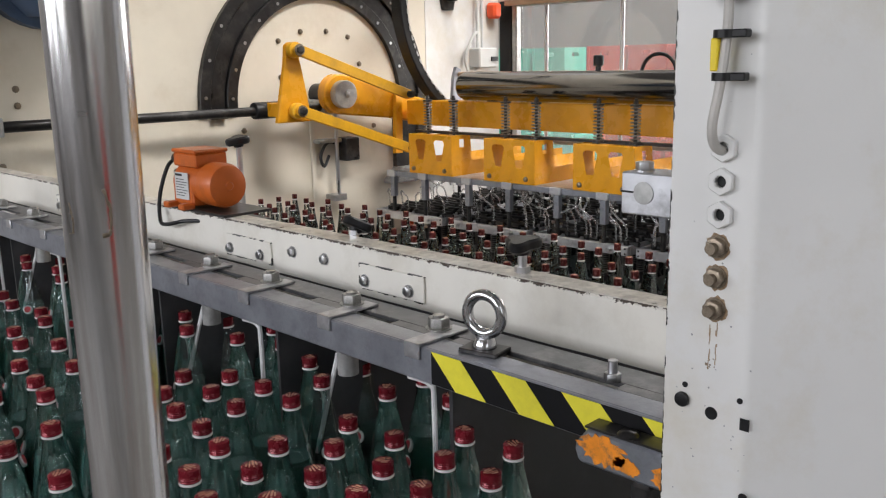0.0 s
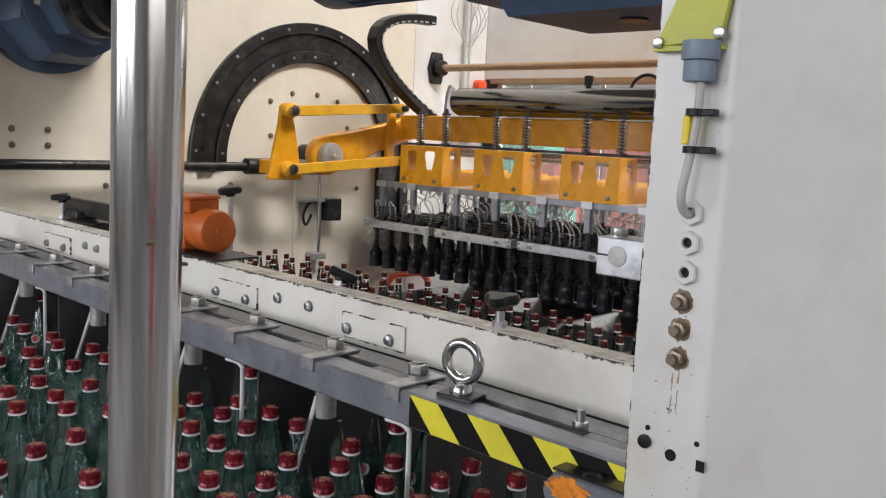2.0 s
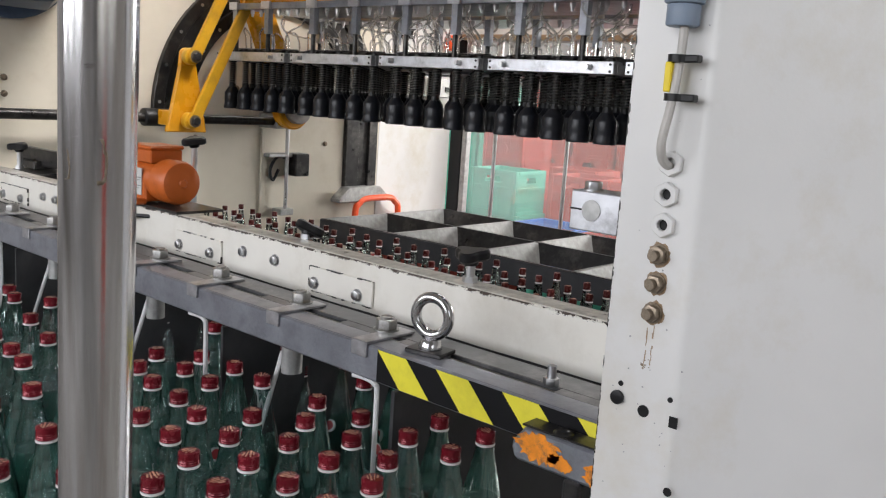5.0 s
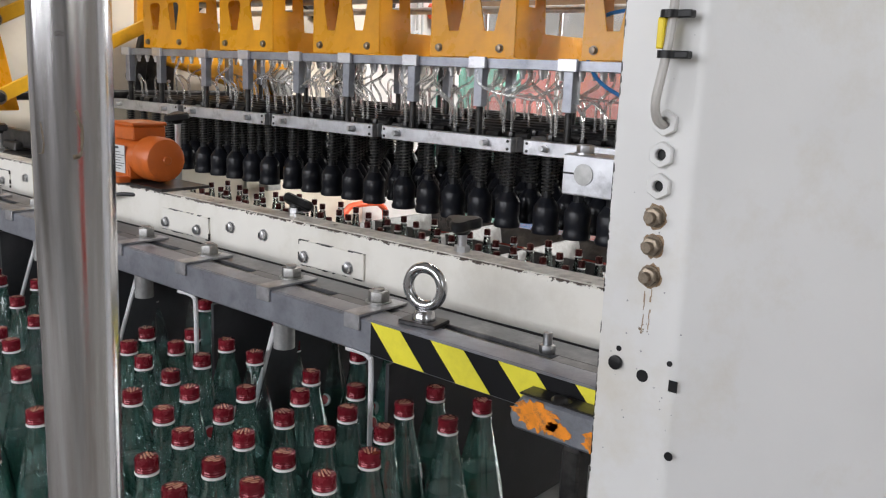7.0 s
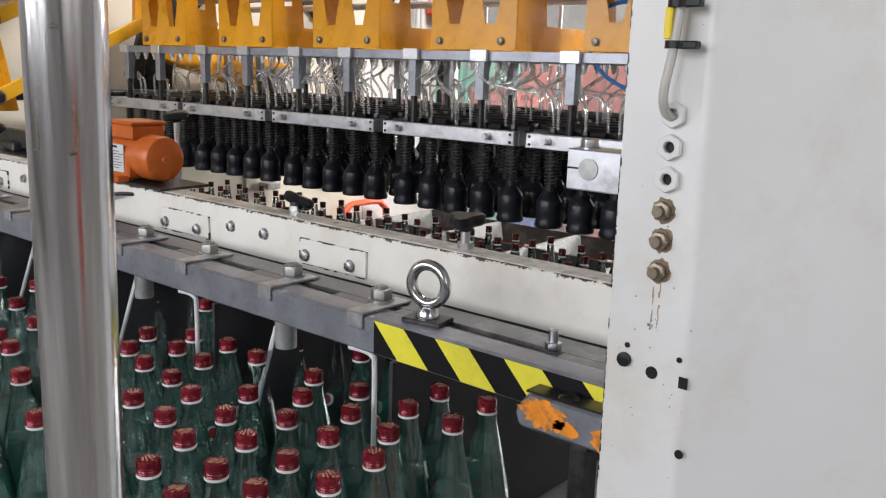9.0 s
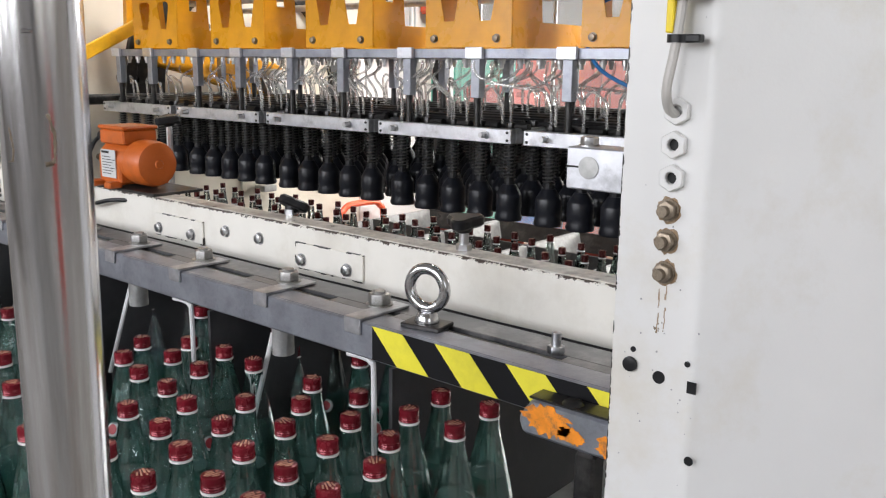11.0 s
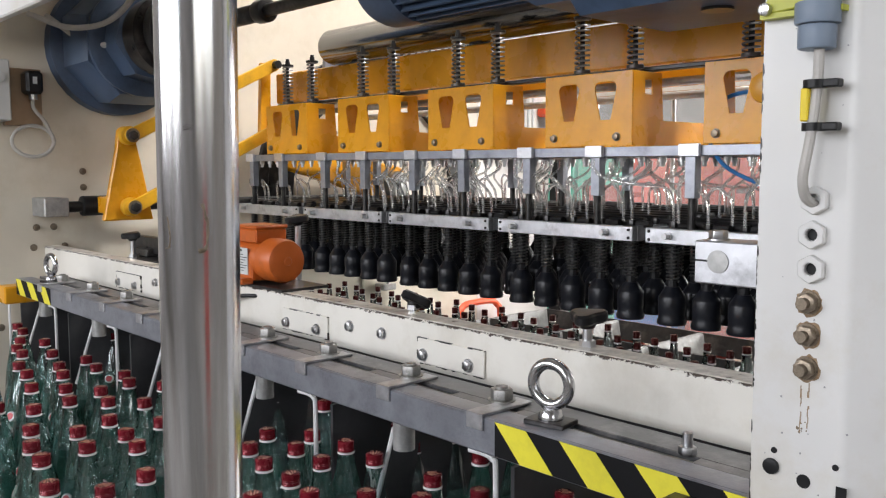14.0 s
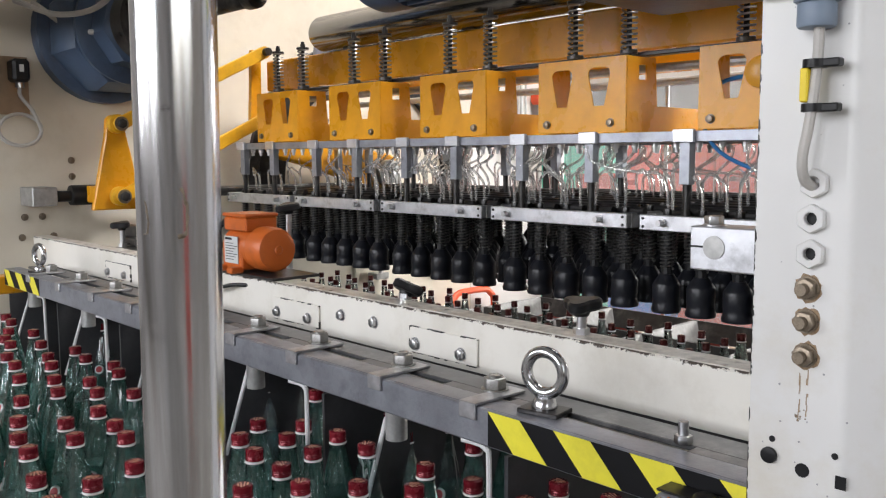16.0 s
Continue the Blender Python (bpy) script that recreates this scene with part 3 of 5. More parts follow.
# ---- front beam and guide rail ----
def front_beam():
    top = thing("front_beam", "white painted steel beam with chipped upper edge", "machine beam", kind="structure")
    bm = bm_new()
    add_box(bm, (CK + 0.001, 0.0, 1.135), (0.653, 0.045, 1.252), 0.0025)
    part("beam", bm, BEAMW, top)
    face = Matrix.Rotation(radians(90), 4, "X")
    bolt = part("bolt", hex_bolt(0.0080, 0.006, 0.0100), STEEL, top)
    bolt.matrix_basis = at(-0.106, 0, 1.218) @ face
    again(bolt, at(-0.195, 0, 1.218) @ face)
    again(bolt, at(-0.965, 0, 1.218) @ face)
    again(bolt, at(-0.905, 0, 1.218) @ face)
    for k, x in enumerate((0.0, -0.389, -1.177)):
        bm = bm_new()
        add_box(bm, (-0.014, 0, 0), (0.132, 0.004, 0.040), 0.0012)
        pl = part("cover_plate", bm, PLATEW, top, "bolted plate with flaked white paint")
        pl.matrix_basis = at(x, -0.004, 1.186)
        rng = random.Random(21 + k)
        bm = bm_new()
        for side in range(4):
            s, e = ((-0.014, 0.132), (0.0, 0.040), (-0.014, 0.132), (0.0, 0.040))[side]
            c = s
            while c < e:
                n = min(c + rng.uniform(0.003, 0.014), e)
                w = rng.choice((0.0001, 0.0003, 0.0006, 0.0012))
                if rng.random() < 0.42:
                    c = n
                    continue
                if side % 2 == 0:
                    z = 0.040 if side == 0 else 0.0
                    add_box(bm, (c, -0.0003, z - w), (n, 0.0035, z + 0.0006))
                else:
                    x_ = 0.132 if side == 1 else -0.014
                    add_box(bm, (x_ - w, -0.0003, c), (x_ + 0.0006, 0.0035, n))
                c = n
        part("flaked_seam", bm, DARKSTEEL, pl, "dark bare edge", smooth=False)
        for dx in (0.0, 0.1):
            o = again(bolt, at(dx, 0, 0.014) @ face, pl)
    part("worn_top", add_box(bm_new(), (CK + 0.002, 0.003, 1.252), (0.652, 0.043, 1.2535)), mat("worn_paint_top", (0.58, 0.55, 0.49), 0.30, vary=0.28, scale=60, stain=(0.13, 0.10, 0.08), stain_amount=0.75, stain_scale=21), top)


front_beam()


def guide_rail():
    top = thing("guide_rail", "worn grey steel channel rail along the bottle inlet", "rail", kind="structure")
    y0, y1, z1, z0 = -0.160, -0.049, 1.194, 1.150
    xa, xb = -1.48, 0.653
    part("front_flange", add_box(bm_new(), (xa, y0, z0), (xb, y0 + 0.006, z1), 0.0022), RAILSTEEL, top)
    part("top_flange", add_box(bm_new(), (xa, y0 + 0.004, z1 - 0.006), (xb, -0.119, z1 + 0.0006), 0.001), RAILSTEEL, top)
    part("rear_flange", add_box(bm_new(), (xa, -0.100, z1 - 0.006), (xb, y1 - 0.006, z1 + 0.0003), 0.001), OILY, top)
    # black sheet below the gap, stands for the shade inside the rail
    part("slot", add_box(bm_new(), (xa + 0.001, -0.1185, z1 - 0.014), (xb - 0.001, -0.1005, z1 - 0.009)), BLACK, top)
    for x in (-1.31, -1.105, -0.905, -0.71, -0.505, -0.308, -0.127, 0.072, 0.247, 0.36, 0.60):
        part("bridge", add_box(bm_new(), (x - 0.062, -0.1185, z1 - 0.006), (x + 0.014, -0.1005, z1 + 0.0002)), OILY, top)
    # hazard tape at both ends: leaning bars of yellow and black
    for xs, n, name in ((0.306, 7, "hazard_tape"), (-1.478, 6, "hazard_tape")):
        w, lean = 0.0485, -0.040
        xe = xs + w * n
        if xe > 0.65:
            xe = 0.652
        tape = part(name, add_box(bm_new(), (xs, y0 - 0.0006, z0 + 0.002), (xe if xs > 0 else -1.21, y0 - 0.0002, z1 - 0.001)), TAPEB, top, "black and yellow hazard tape")
        bm = bm_new()
        for k in range(n):
            a = xs + k * w * 1.0 * 2 - (0.0 if xs > 0 else 0.01)
            lim = xe if xs > 0 else -1.21
            quad = [(a, z1 - 0.001), (a + w, z1 - 0.001), (a + w - lean, z0 + 0.002), (a - lean, z0 + 0.002)]
            quad = [(min(max(x, xs), lim), z) for x, z in quad]
            if quad[1][0] - quad[0][0] > 0.004:
                add_prism(bm, quad, 0.0004, at(0, y0 - 0.0006, 0) @ XZ)
        part("stripe", bm, TAPEY, tape, "yellow stripe", smooth=False)
    # folded clips under hexagon bolts
    clip = None
    for x in (-1.31, -1.105, -0.905, -0.71, -0.505, -0.308, -0.127, 0.072, 0.247):
        if clip is None:
            bm = bm_new()
            prof = [(-0.0685, 0.0), (0.017, 0.0), (0.017, 0.0034), (-0.0705, 0.0034), (-0.0720, 0.0020), (-0.0720, -0.0165), (-0.0685, -0.0165)]
            t = Matrix(((0, 0, 1, 0), (1, 0, 0, 0), (0, 1, 0, 0), (0, 0, 0, 1)))
            add_prism(bm, prof, 0.027, t @ at(0, 0, -0.002), bevel=0.0008)
            clip = part("clip", bm, CLIPSTEEL, top, "folded sheet clip")
            clip.matrix_basis = at(x + 0.016, -0.092, z1 + 0.001)
            bolt = part("bolt", hex_bolt(0.0145, 0.0135, 0.0175, 0.003), ZINC, clip)
            bolt.matrix_basis = at(-0.004, -0.008, 0.0034)
        else:
            c = again(clip, at(x + 0.016, -0.092, z1 + 0.001))
            again(bolt, at(-0.004, -0.008, 0.0034), c)
    part("rubber_strip", add_sweep(bm_new(), [(xa + 0.02 + 0.03 * k, -0.0515 + 0.0008 * math.sin(1.3 * k), z1 - 0.0004) for k in range(int((xb - xa - 0.04) / 0.03))], 0.0024, 6), BLACK, top, "thin black rubber strip")
    stud = part("stud", hex_bolt(0.0095, 0.009, 0.0, 0.014), STEEL, top)
    stud.matrix_basis = at(0.522, -0.100, z1)
    # black disc on the flange for the shade in a drilled opening
    part("hole", add_cyl(bm_new(), (0.615, -0.10, z1 + 0.0008), (0.615, -0.10, z1 + 0.0012), 0.009, seg=18), BLACK, top)
    for x in (-1.49, -1.105, -0.72, -0.335, 0.05):
        part("spacer", add_cyl(bm_new(), (x, -0.085, 1.082), (x, -0.085, 1.19 - 0.006), 0.016, seg=16), GALV, top)


guide_rail()


def eye_bolt(x):
    top = thing("eye_bolt", "shiny steel lifting eye bolt standing on the rail", "eye bolt", "lifting eyes", at=at(x, -0.123, 1.1946))
    bm = bm_new()
    add_sweep(bm, [(0.0235 * math.cos(a), 0, 0.046 + 0.0235 * math.sin(a)) for a in (math.tau * k / 36 for k in range(36))], 0.0068, 12, True)
    part("ring", bm, CHROME, top)
    part("collar", add_lathe(bm_new(), [(0, 0.0055), (0.0145, 0.0055), (0.0150, 0.008), (0.0125, 0.0145), (0.0105, 0.018), (0, 0.020)], 22), CHROME, top)
    part("base_plate", add_box(bm_new(), (-0.026, -0.018, 0), (0.026, 0.018, 0.0055), 0.001), DARKSTEEL, top)
    top.matrix_basis = at(x, -0.121, 1.1946) @ Matrix.Rotation(radians(10), 4, "Z")


eye_bolt(0.357)
eye_bolt(-1.32)


def worn_bracket():
    top = thing("end_bracket", "steel corner bracket with flaking orange paint below the rail", "bracket")
    out = [(0.533, 1.152), (0.5505, 1.176), (0.653, 1.176), (0.653, 1.136), (0.539, 1.136)]
    body = part("plate", add_prism(bm_new(), out, 0.024, at(0, -0.162, 0) @ XZ, bevel=0.004), RAILSTEEL, top)
    rng = random.Random(9)
    for cx, cz, rx, rz in ((0.569, 1.158, 0.030, 0.0165), (0.596, 1.150, 0.016, 0.009), (0.640, 1.150, 0.016, 0.013)):
        ring = [(min(cx + rx * rng.uniform(0.72, 1.12) * math.cos(a), 0.652), min(max(cz + rz * rng.uniform(0.66, 1.12) * math.sin(a), 1.138), 1.174)) for a in (math.tau * k / 44 for k in range(44))]
        part("paint_patch", add_prism(bm_new(), ring, 0.0006, at(0, -0.1861, 0) @ XZ), FLAKE, body, "flaked orange paint")
    part("top_plate", add_box(bm_new(), (0.548, -0.1875, 1.1762), (0.653, -0.1625, 1.1788), 0.001), DARKSTEEL, top)
    part("knob", add_lathe(bm_new(), [(0, 0.004), (0.007, 0.0035), (0.010, 0.0015), (0.011, 0)], 20, at(0.592, -0.176, 1.1788)), DARKSTEEL, top)
    part("leg", add_box(bm_new(), (0.60, -0.185, 0.7955), (0.622, -0.163, 1.1355), 0.003), DARKSTEEL, top)
    part("orange_end", add_box(bm_new(), (-1.545, -0.19, 1.125), (-1.482, -0.10, 1.172), 0.004), YELLOW, top)


worn_bracket()


def tube_post():
    """The tube leans a little: its axis passes the point O at eye height."""
    top = thing("guard_post", "polished stainless steel tube post with a weld seam", "post")
    O, S, R = Vector((0.5383, -0.6389, 1.45)), Vector((0.048, -0.0134, 1.0)), 0.0223

    def axis(z):
        return O + S * (z - 1.45)

    def skin(deg, z, r=R):
        return axis(z) + Vector((r * math.cos(radians(deg)), r * math.sin(radians(deg)), 0))

    part("tube", add_cyl(bm_new(), axis(0.012), axis(2.7), R, seg=64), TUBESTEEL, top)
    part("foot", add_cyl(bm_new(), axis(0) * 1.0, axis(0) + Vector((0, 0, 0.012)), 0.05, seg=28, bevel=0.003), STEEL, top)
    # two burn marks round a ground-off lug, drawn as hooked lines
    rng = random.Random(12)
    for ang, zc, w, h, thick in ((-75, 1.452, 5.0, 0.0085, 0.0006), (-22, 1.455, 7.0, 0.0125, 0.0011)):
        pts = [skin(ang + w * math.sin(2.6 * k / 11) + rng.uniform(-0.8, 0.8), zc + h - 2 * h * k / 11, R + 0.0001) for k in range(12)]
        pts += [skin(ang - w * 0.9, zc - h * 1.05, R + 0.0001)]
        for a, b in zip(pts, pts[1:]):
            part("burn_mark", add_sweep(bm_new(), [a, a.lerp(b, 0.55), b], thick * rng.uniform(0.5, 1.2), 5), RUST, top)
    part("weld_bead", add_sweep(bm_new(), [skin(-46, 1.508, R), skin(-40, 1.5085, R + 0.0004), skin(-34, 1.508, R)], 0.0011, 6), TUBESTEEL, top)


tube_post()


# ---- bottles ----
def bottle_meshes(name="bottle", label="green-tinted glass water bottle with red screw cap", glass=None, cap_paint=None, full=True):
    b = thing(name, label, "bottle", "bottles on the conveyor")
    prof = [(0, 0.004), (0.026, 0.0), (0.033, 0.004), (0.0352, 0.012), (0.0352, 0.122), (0.0343, 0.140), (0.0310, 0.164), (0.0265, 0.189), (0.0220, 0.213), (0.0175, 0.234), (0.0144, 0.250), (0.0128, 0.259), (0.0124, 0.2675), (0.0112, 0.269), (0.0112, 0.280), (0, 0.281)]
    bm = add_lathe(bm_new(), prof, 48)
    for v in bm.verts:
        flute = max(0.0, min(1.0, (v.co.z - 0.140) / 0.015, (0.252 - v.co.z) / 0.012))
        k = 1 + 0.030 * flute * math.cos(12 * math.atan2(v.co.y, v.co.x))
        v.co.x, v.co.y = v.co.x * k, v.co.y * k
    part("glass", bm, glass or GLASSG, b)
    if full:
        part("water", add_lathe(bm_new(), [(0, 0.008), (0.030, 0.008), (0.0326, 0.014), (0.0326, 0.122), (0.0316, 0.140), (0.0283, 0.164), (0.0236, 0.190), (0.0228, 0.195), (0, 0.195)], 22), LIQUID, b, "clear green-tinted water")
    part("label", add_lathe(bm_new(), [(0.0353, 0.045), (0.0356, 0.046), (0.0356, 0.110), (0.0353, 0.111)], 22), LABEL, b, "silver paper label")
    part("neck_ring", add_lathe(bm_new(), [(0.0113, 0.2680), (0.0128, 0.2682), (0.0131, 0.2693), (0.0129, 0.2706), (0.0113, 0.2709)], 22), RINGWHITE, b)
    # knurled cap
    bm = bm_new()
    t = bmesh.new()
    seg = 44
    rows = [(0.0138, 0.2676, 0), (0.0140, 0.2690, 0), (0.0133, 0.2706, 0), (0.0140, 0.2724, 0), (0.0133, 0.2742, 0), (0.0140, 0.2760, 0), (0.0135, 0.2775, 0), (0.0140, 0.2790, 1), (0.0140, 0.2845, 1), (0.0134, 0.2865, 0), (0.0118, 0.2875, 0)]
    rows = [(q * 0.91, 0.2875 - (0.2875 - h) * 0.80, kn) for q, h, kn in rows]
    rings = [[t.verts.new(((r - (0.0006 if kn and k % 2 else 0)) * math.cos(k * math.tau / seg), (r - (0.0006 if kn and k % 2 else 0)) * math.sin(k * math.tau / seg), z)) for k in range(seg)] for r, z, kn in rows]
    for p, q in zip(rings, rings[1:]):
        for k in range(seg):
            t.faces.new((p[k], p[(k + 1) % seg], q[(k + 1) % seg], q[k]))
    t.faces.new(rings[-1])
    join(bm, t)
    cap = part("cap", bm, cap_paint or CAPRED, b)
    bm = bm_new()
    for yy, x0, x1, w in ((0.0055, -0.005, 0.004, 0.0009), (0.002, -0.009, 0.003, 0.0012), (0.0025, 0.005, 0.0085, 0.0010), (-0.002, -0.007, 0.008, 0.0008), (-0.0055, -0.002, 0.006, 0.0011)):
        add_box(bm, (x0, yy - w, 0.28755), (x1, yy + w, 0.28768), m=Matrix.Rotation(0.3 * yy * 100, 4, "Z"))
    part("cap_print", bm, CAPGOLD, cap)
    tilt = Matrix.Rotation(radians(68), 4, "Y")
    part("seal", add_lathe(bm_new(), [(0, 0.0012), (0.0085, 0.001), (0.0105, 0), (0.0105, -0.004)], 18, at(0.0292, 0, 0.178) @ tilt), LABEL, b, "round shoulder seal")
    part("seal_print", add_lathe(bm_new(), [(0, 0.0018), (0.0075, 0.0016), (0.0076, 0.0008)], 18, at(0.0292, 0, 0.178) @ tilt), SEALRED, b)
    return b


TABLE = 0.795


def bottles():
    rng = random.Random(7)
    b = bottle_meshes()
    clear = bottle_meshes("bottle", "clear glass bottle with shaded red cap behind the beam", GLASSC, CAPSHADED, False)
    # where single bottles stand before the rail, in millimetres
    seen = (-169, -180, -115, -133, -126, -236, -78, -186, -39, -124, 36, -128, -53, -255, -3, -192, 24, -260, 55, -335, 93, -276, 143, -224, 133, -339, 180, -286, 242, -242,
            155, -123, 201, -182, 237, -116, 284, -176, 205, -359, 257, -313, 315, -241, 237, -424, 293, -379, 330, -314, 394, -246, 358, -186, 360, -380, 400, -318, 316, -441, 324, -115, 395, -113)
    spots = [(seen[i] / 1000, seen[i + 1] / 1000) for i in range(0, len(seen), 2)]
    # the crowd round them, close packed
    for i in range(-40, 41):
        for j in range(-40, 41):
            x = 0.205 + 0.0535 * i + 0.0705 * j + 0.012 * math.sin(1.7 * j + 0.9 * i) + rng.uniform(-0.004, 0.004)
            y = -0.359 + 0.0489 * i - 0.0186 * j + 0.010 * math.sin(7 * j + 3.1 * i * 0.3) * (1 if j % 3 else 0.2) + rng.uniform(-0.004, 0.004)
            if not (-1.50 < x < 0.46 and -0.56 < y < -0.165) or y < -0.60 - 0.305 * (x + 0.178) or (x > 0.40 and y > -0.20):
                continue
            if rng.random() < 0.04 or min(math.hypot(x - p, y - q) for p, q in spots) < 0.0665:
                continue
            spots.append((x, y))
    crowd = len(spots)
    # files between the guide plates
    for k in range(19):
        x = 0.275 - 0.1925 * (k // 2) - (0.052 if k % 2 == 0 else 0.1405)
        if k > 16:
            continue
        for j in range(3):
            y = -0.050 + 0.0725 * j + (0.036 if k % 2 else 0) + rng.uniform(-0.006, 0.006)
            if rng.random() > 0.12 and min(math.hypot(x - p, y - q) for p, q in spots) > 0.070:
                spots.append((x + rng.uniform(-0.004, 0.004), y))
    spots += [(0.315, -0.044), (0.388, -0.036)]
    front = len(spots)
    for k in range(17):
        x = 0.080 - 0.1925 * (k // 2) - (0.055 if k % 2 == 0 else 0.1375)
        for j in range(5):
            spots.append((x + rng.uniform(-0.006, 0.006), 0.945 - 0.0725 * j - (0.036 if k % 2 else 0) + rng.uniform(-0.002, 0.002)))
    moving = []
    for i, (x, y) in enumerate(spots):
        m = at(x, y, TABLE) @ Matrix.Rotation(rng.uniform(0, 6.28), 4, "Z")
        if i >= front:
            m = m @ Matrix.Diagonal((0.84, 0.84, 1.0, 1.0))
        if i == 0:
            o = b
            b.matrix_basis = m
        elif i == front:
            o = clear
            clear.matrix_basis = m
        else:
            o = copy_thing(b if i < front else clear, m)
        if i < front:
            moving.append((o, m.copy(), i < crowd))
    return moving


MOVING_BOTTLES = bottles()


def conveyor():
    top = thing("bottle_table", "dark steel bottle conveyor table", "conveyor", kind="structure")
    part("deck", add_box(bm_new(), (CK + 0.001, -0.604, TABLE - 0.04), (0.652, 1.0, TABLE - 0.0005), 0.002), DECK, top)
    part("front_skirt", add_box(bm_new(), (CK + 0.05, -0.595, 0.02), (0.60, -0.56, TABLE - 0.041)), PANEL, top)
    part("front_guide", add_box(bm_new(), (CK + 0.001, -0.604, TABLE), (0.62, -0.599, TABLE + 0.06), 0.001), STEEL, top)
    # upright guide plates that part the crowd into files
    for k in range(1, 12):
        x = 0.4225 - 0.1925 * k if k % 2 == 0 else 0.4755 - 0.1925 * k
        if k % 2 == 0:
            out = [(-0.150, TABLE + 0.002), (0.56, TABLE + 0.002), (0.56, TABLE + 0.06), (0.24, 1.10), (0.20, 1.12), (-0.088, 1.12), (-0.136, 0.97), (-0.136, TABLE + 0.05)]
        else:
            out = [(-0.105, TABLE + 0.002), (0.56, TABLE + 0.002), (0.56, TABLE + 0.06), (0.24, 1.10), (0.20, 1.12), (-0.105, 1.12)]
        g = thing("guide_plate", "dark lane guide plate with pale edge below the rail", "guide plate", "lane guides", at=at(x, 0, 0))
        part("plate", add_prism(bm_new(), out, 0.006, at(-0.003, 0, 0) @ YZ), PANEL, g, smooth=False)
        if k % 2 == 0:
            bm = add_sweep(bm_new(), [(0, -0.140, 0.97), (0, -0.093, 1.112)], 0.0036, 6)
            part("edge_strip", bm, WHITESTRIP, g)
        else:
            bm = add_sweep(bm_new(), smooth_path([(-0.045, -0.135, 1.138), (-0.018, -0.135, 1.139), (-0.004, -0.135, 1.135), (0, -0.135, 1.120), (0, -0.135, 1.0), (0, -0.135, 0.86)], 4), 0.0036, 8)
            part("edge_strip", bm, WHITESTRIP, g)


conveyor()


# ---- things on the beam ----
def orange_motor():
    top = thing("small_motor", "orange painted vibrator motor bolted on a plate", "motor", at=at(-0.512, 0.035, 1.2536) @ Matrix.Scale(0.88, 4))
    part("mounting_plate", add_box(bm_new(), (-0.13, -0.045, 0), (0.125, 0.075, 0.006), 0.001), DARKSTEEL, top)
    bm = bm_new()
    add_cyl(bm, (-0.085, 0, 0.060), (0.025, 0, 0.060), 0.046, seg=32, bevel=0.003)
    add_box(bm, (-0.085, -0.046, 0.012), (0.0, 0.046, 0.06), 0.004)
    part("body", bm, ORANGE, top)
    part("end_cover", add_lathe(bm_new(), [(0.049, 0), (0.049, 0.045), (0.045, 0.056), (0.035, 0.060), (0.010, 0.061), (0.008, 0.0635), (0, 0.064)], 32, at(0.018, 0, 0.060) @ Matrix.Rotation(radians(90), 4, "Y")), ORANGE, top)
    box = part("terminal_box", add_box(bm_new(), (-0.085, -0.040, 0.098), (0.012, 0.040, 0.128), 0.003), ORANGE, top)
    part("box_lid", add_box(bm_new(), (-0.088, -0.043, 0.1285), (0.015, 0.043, 0.137), 0.003), ORANGE, top)
    bm = bm_new()
    for x in (-0.078, -0.012):
        for y in (-0.056, 0.056):
            part("foot", add_box(bm_new(), (x - 0.012, y - 0.016, 0.006), (x + 0.012, y + 0.016, 0.020), 0.003), ORANGE, top)
    plate = part("name_plate", add_box(bm_new(), (-0.070, -0.0485, 0.026), (-0.012, -0.0465, 0.086)), GREYBOX, top, "grey rating plate")
    bm = bm_new()
    for k in range(7):
        add_box(bm, (-0.065, -0.0489, 0.034 + 0.006 * k), (-0.030 + 0.008 * (k % 3), -0.0486, 0.0355 + 0.006 * k))
    add_box(bm, (-0.066, -0.0489, 0.078), (-0.036, -0.0486, 0.083))
    part("print", bm, BLACK, plate)
    part("cable_gland", add_cyl(bm_new(), (-0.088, -0.02, 0.112), (-0.116, -0.02, 0.112), 0.010, seg=12, bevel=0.002), BLACK, top)
    part("cable", add_sweep(bm_new(), smooth_path([(-0.112, -0.02, 0.112), (-0.135, -0.03, 0.09), (-0.142, -0.05, 0.03), (-0.13, -0.062, -0.025), (-0.10, -0.066, -0.036), (-0.03, -0.055, -0.022), (0.01, -0.036, -0.020)]), 0.0045, 8), BLACK, top)


orange_motor()


def knob(x, y, z, tilt, low, spin):
    top = thing("star_knob", "black plastic clamping knob on a steel stud", "knob", "clamping knobs", at=at(x, y, z))
    part("stud", add_cyl(bm_new(), (0, 0, 0), (0, 0, low), 0.0065, seg=12), STEEL, top)
    part("collar", add_cyl(bm_new(), (0, 0, 0), (0, 0, 0.008), 0.011, seg=6), STEEL, top)
    bm = bm_new()
    hub = at(0, 0, low) @ Matrix.Rotation(radians(tilt), 4, "X") @ Matrix.Rotation(spin, 4, "Z") @ Matrix.Scale(0.8, 4)
    add_lathe(bm, [(0, -0.002), (0.012, -0.002), (0.016, 0.008), (0, 0.009)], 20, hub)
    lobes = [((0.0285 + 0.0065 * math.cos(3 * t)) * math.cos(t), (0.0285 + 0.0065 * math.cos(3 * t)) * math.sin(t)) for t in (math.tau * k / 36 for k in range(36))]
    add_prism(bm, lobes, 0.019, hub @ at(0, 0, 0.006), bevel=0.004)
    part("grip", bm, BLACK, top)


knob(-0.090, 0.052, 1.2536, -32, 0.004, 0.3)
knob(0.291, 0.028, 1.2536, 6, 0.026, 0.9)
knob(-1.235, 0.06, 1.2536, 5, 0.045, 0.2)
knob(-0.600, 0.16, 1.2100, 10, 0.155, 0.5)


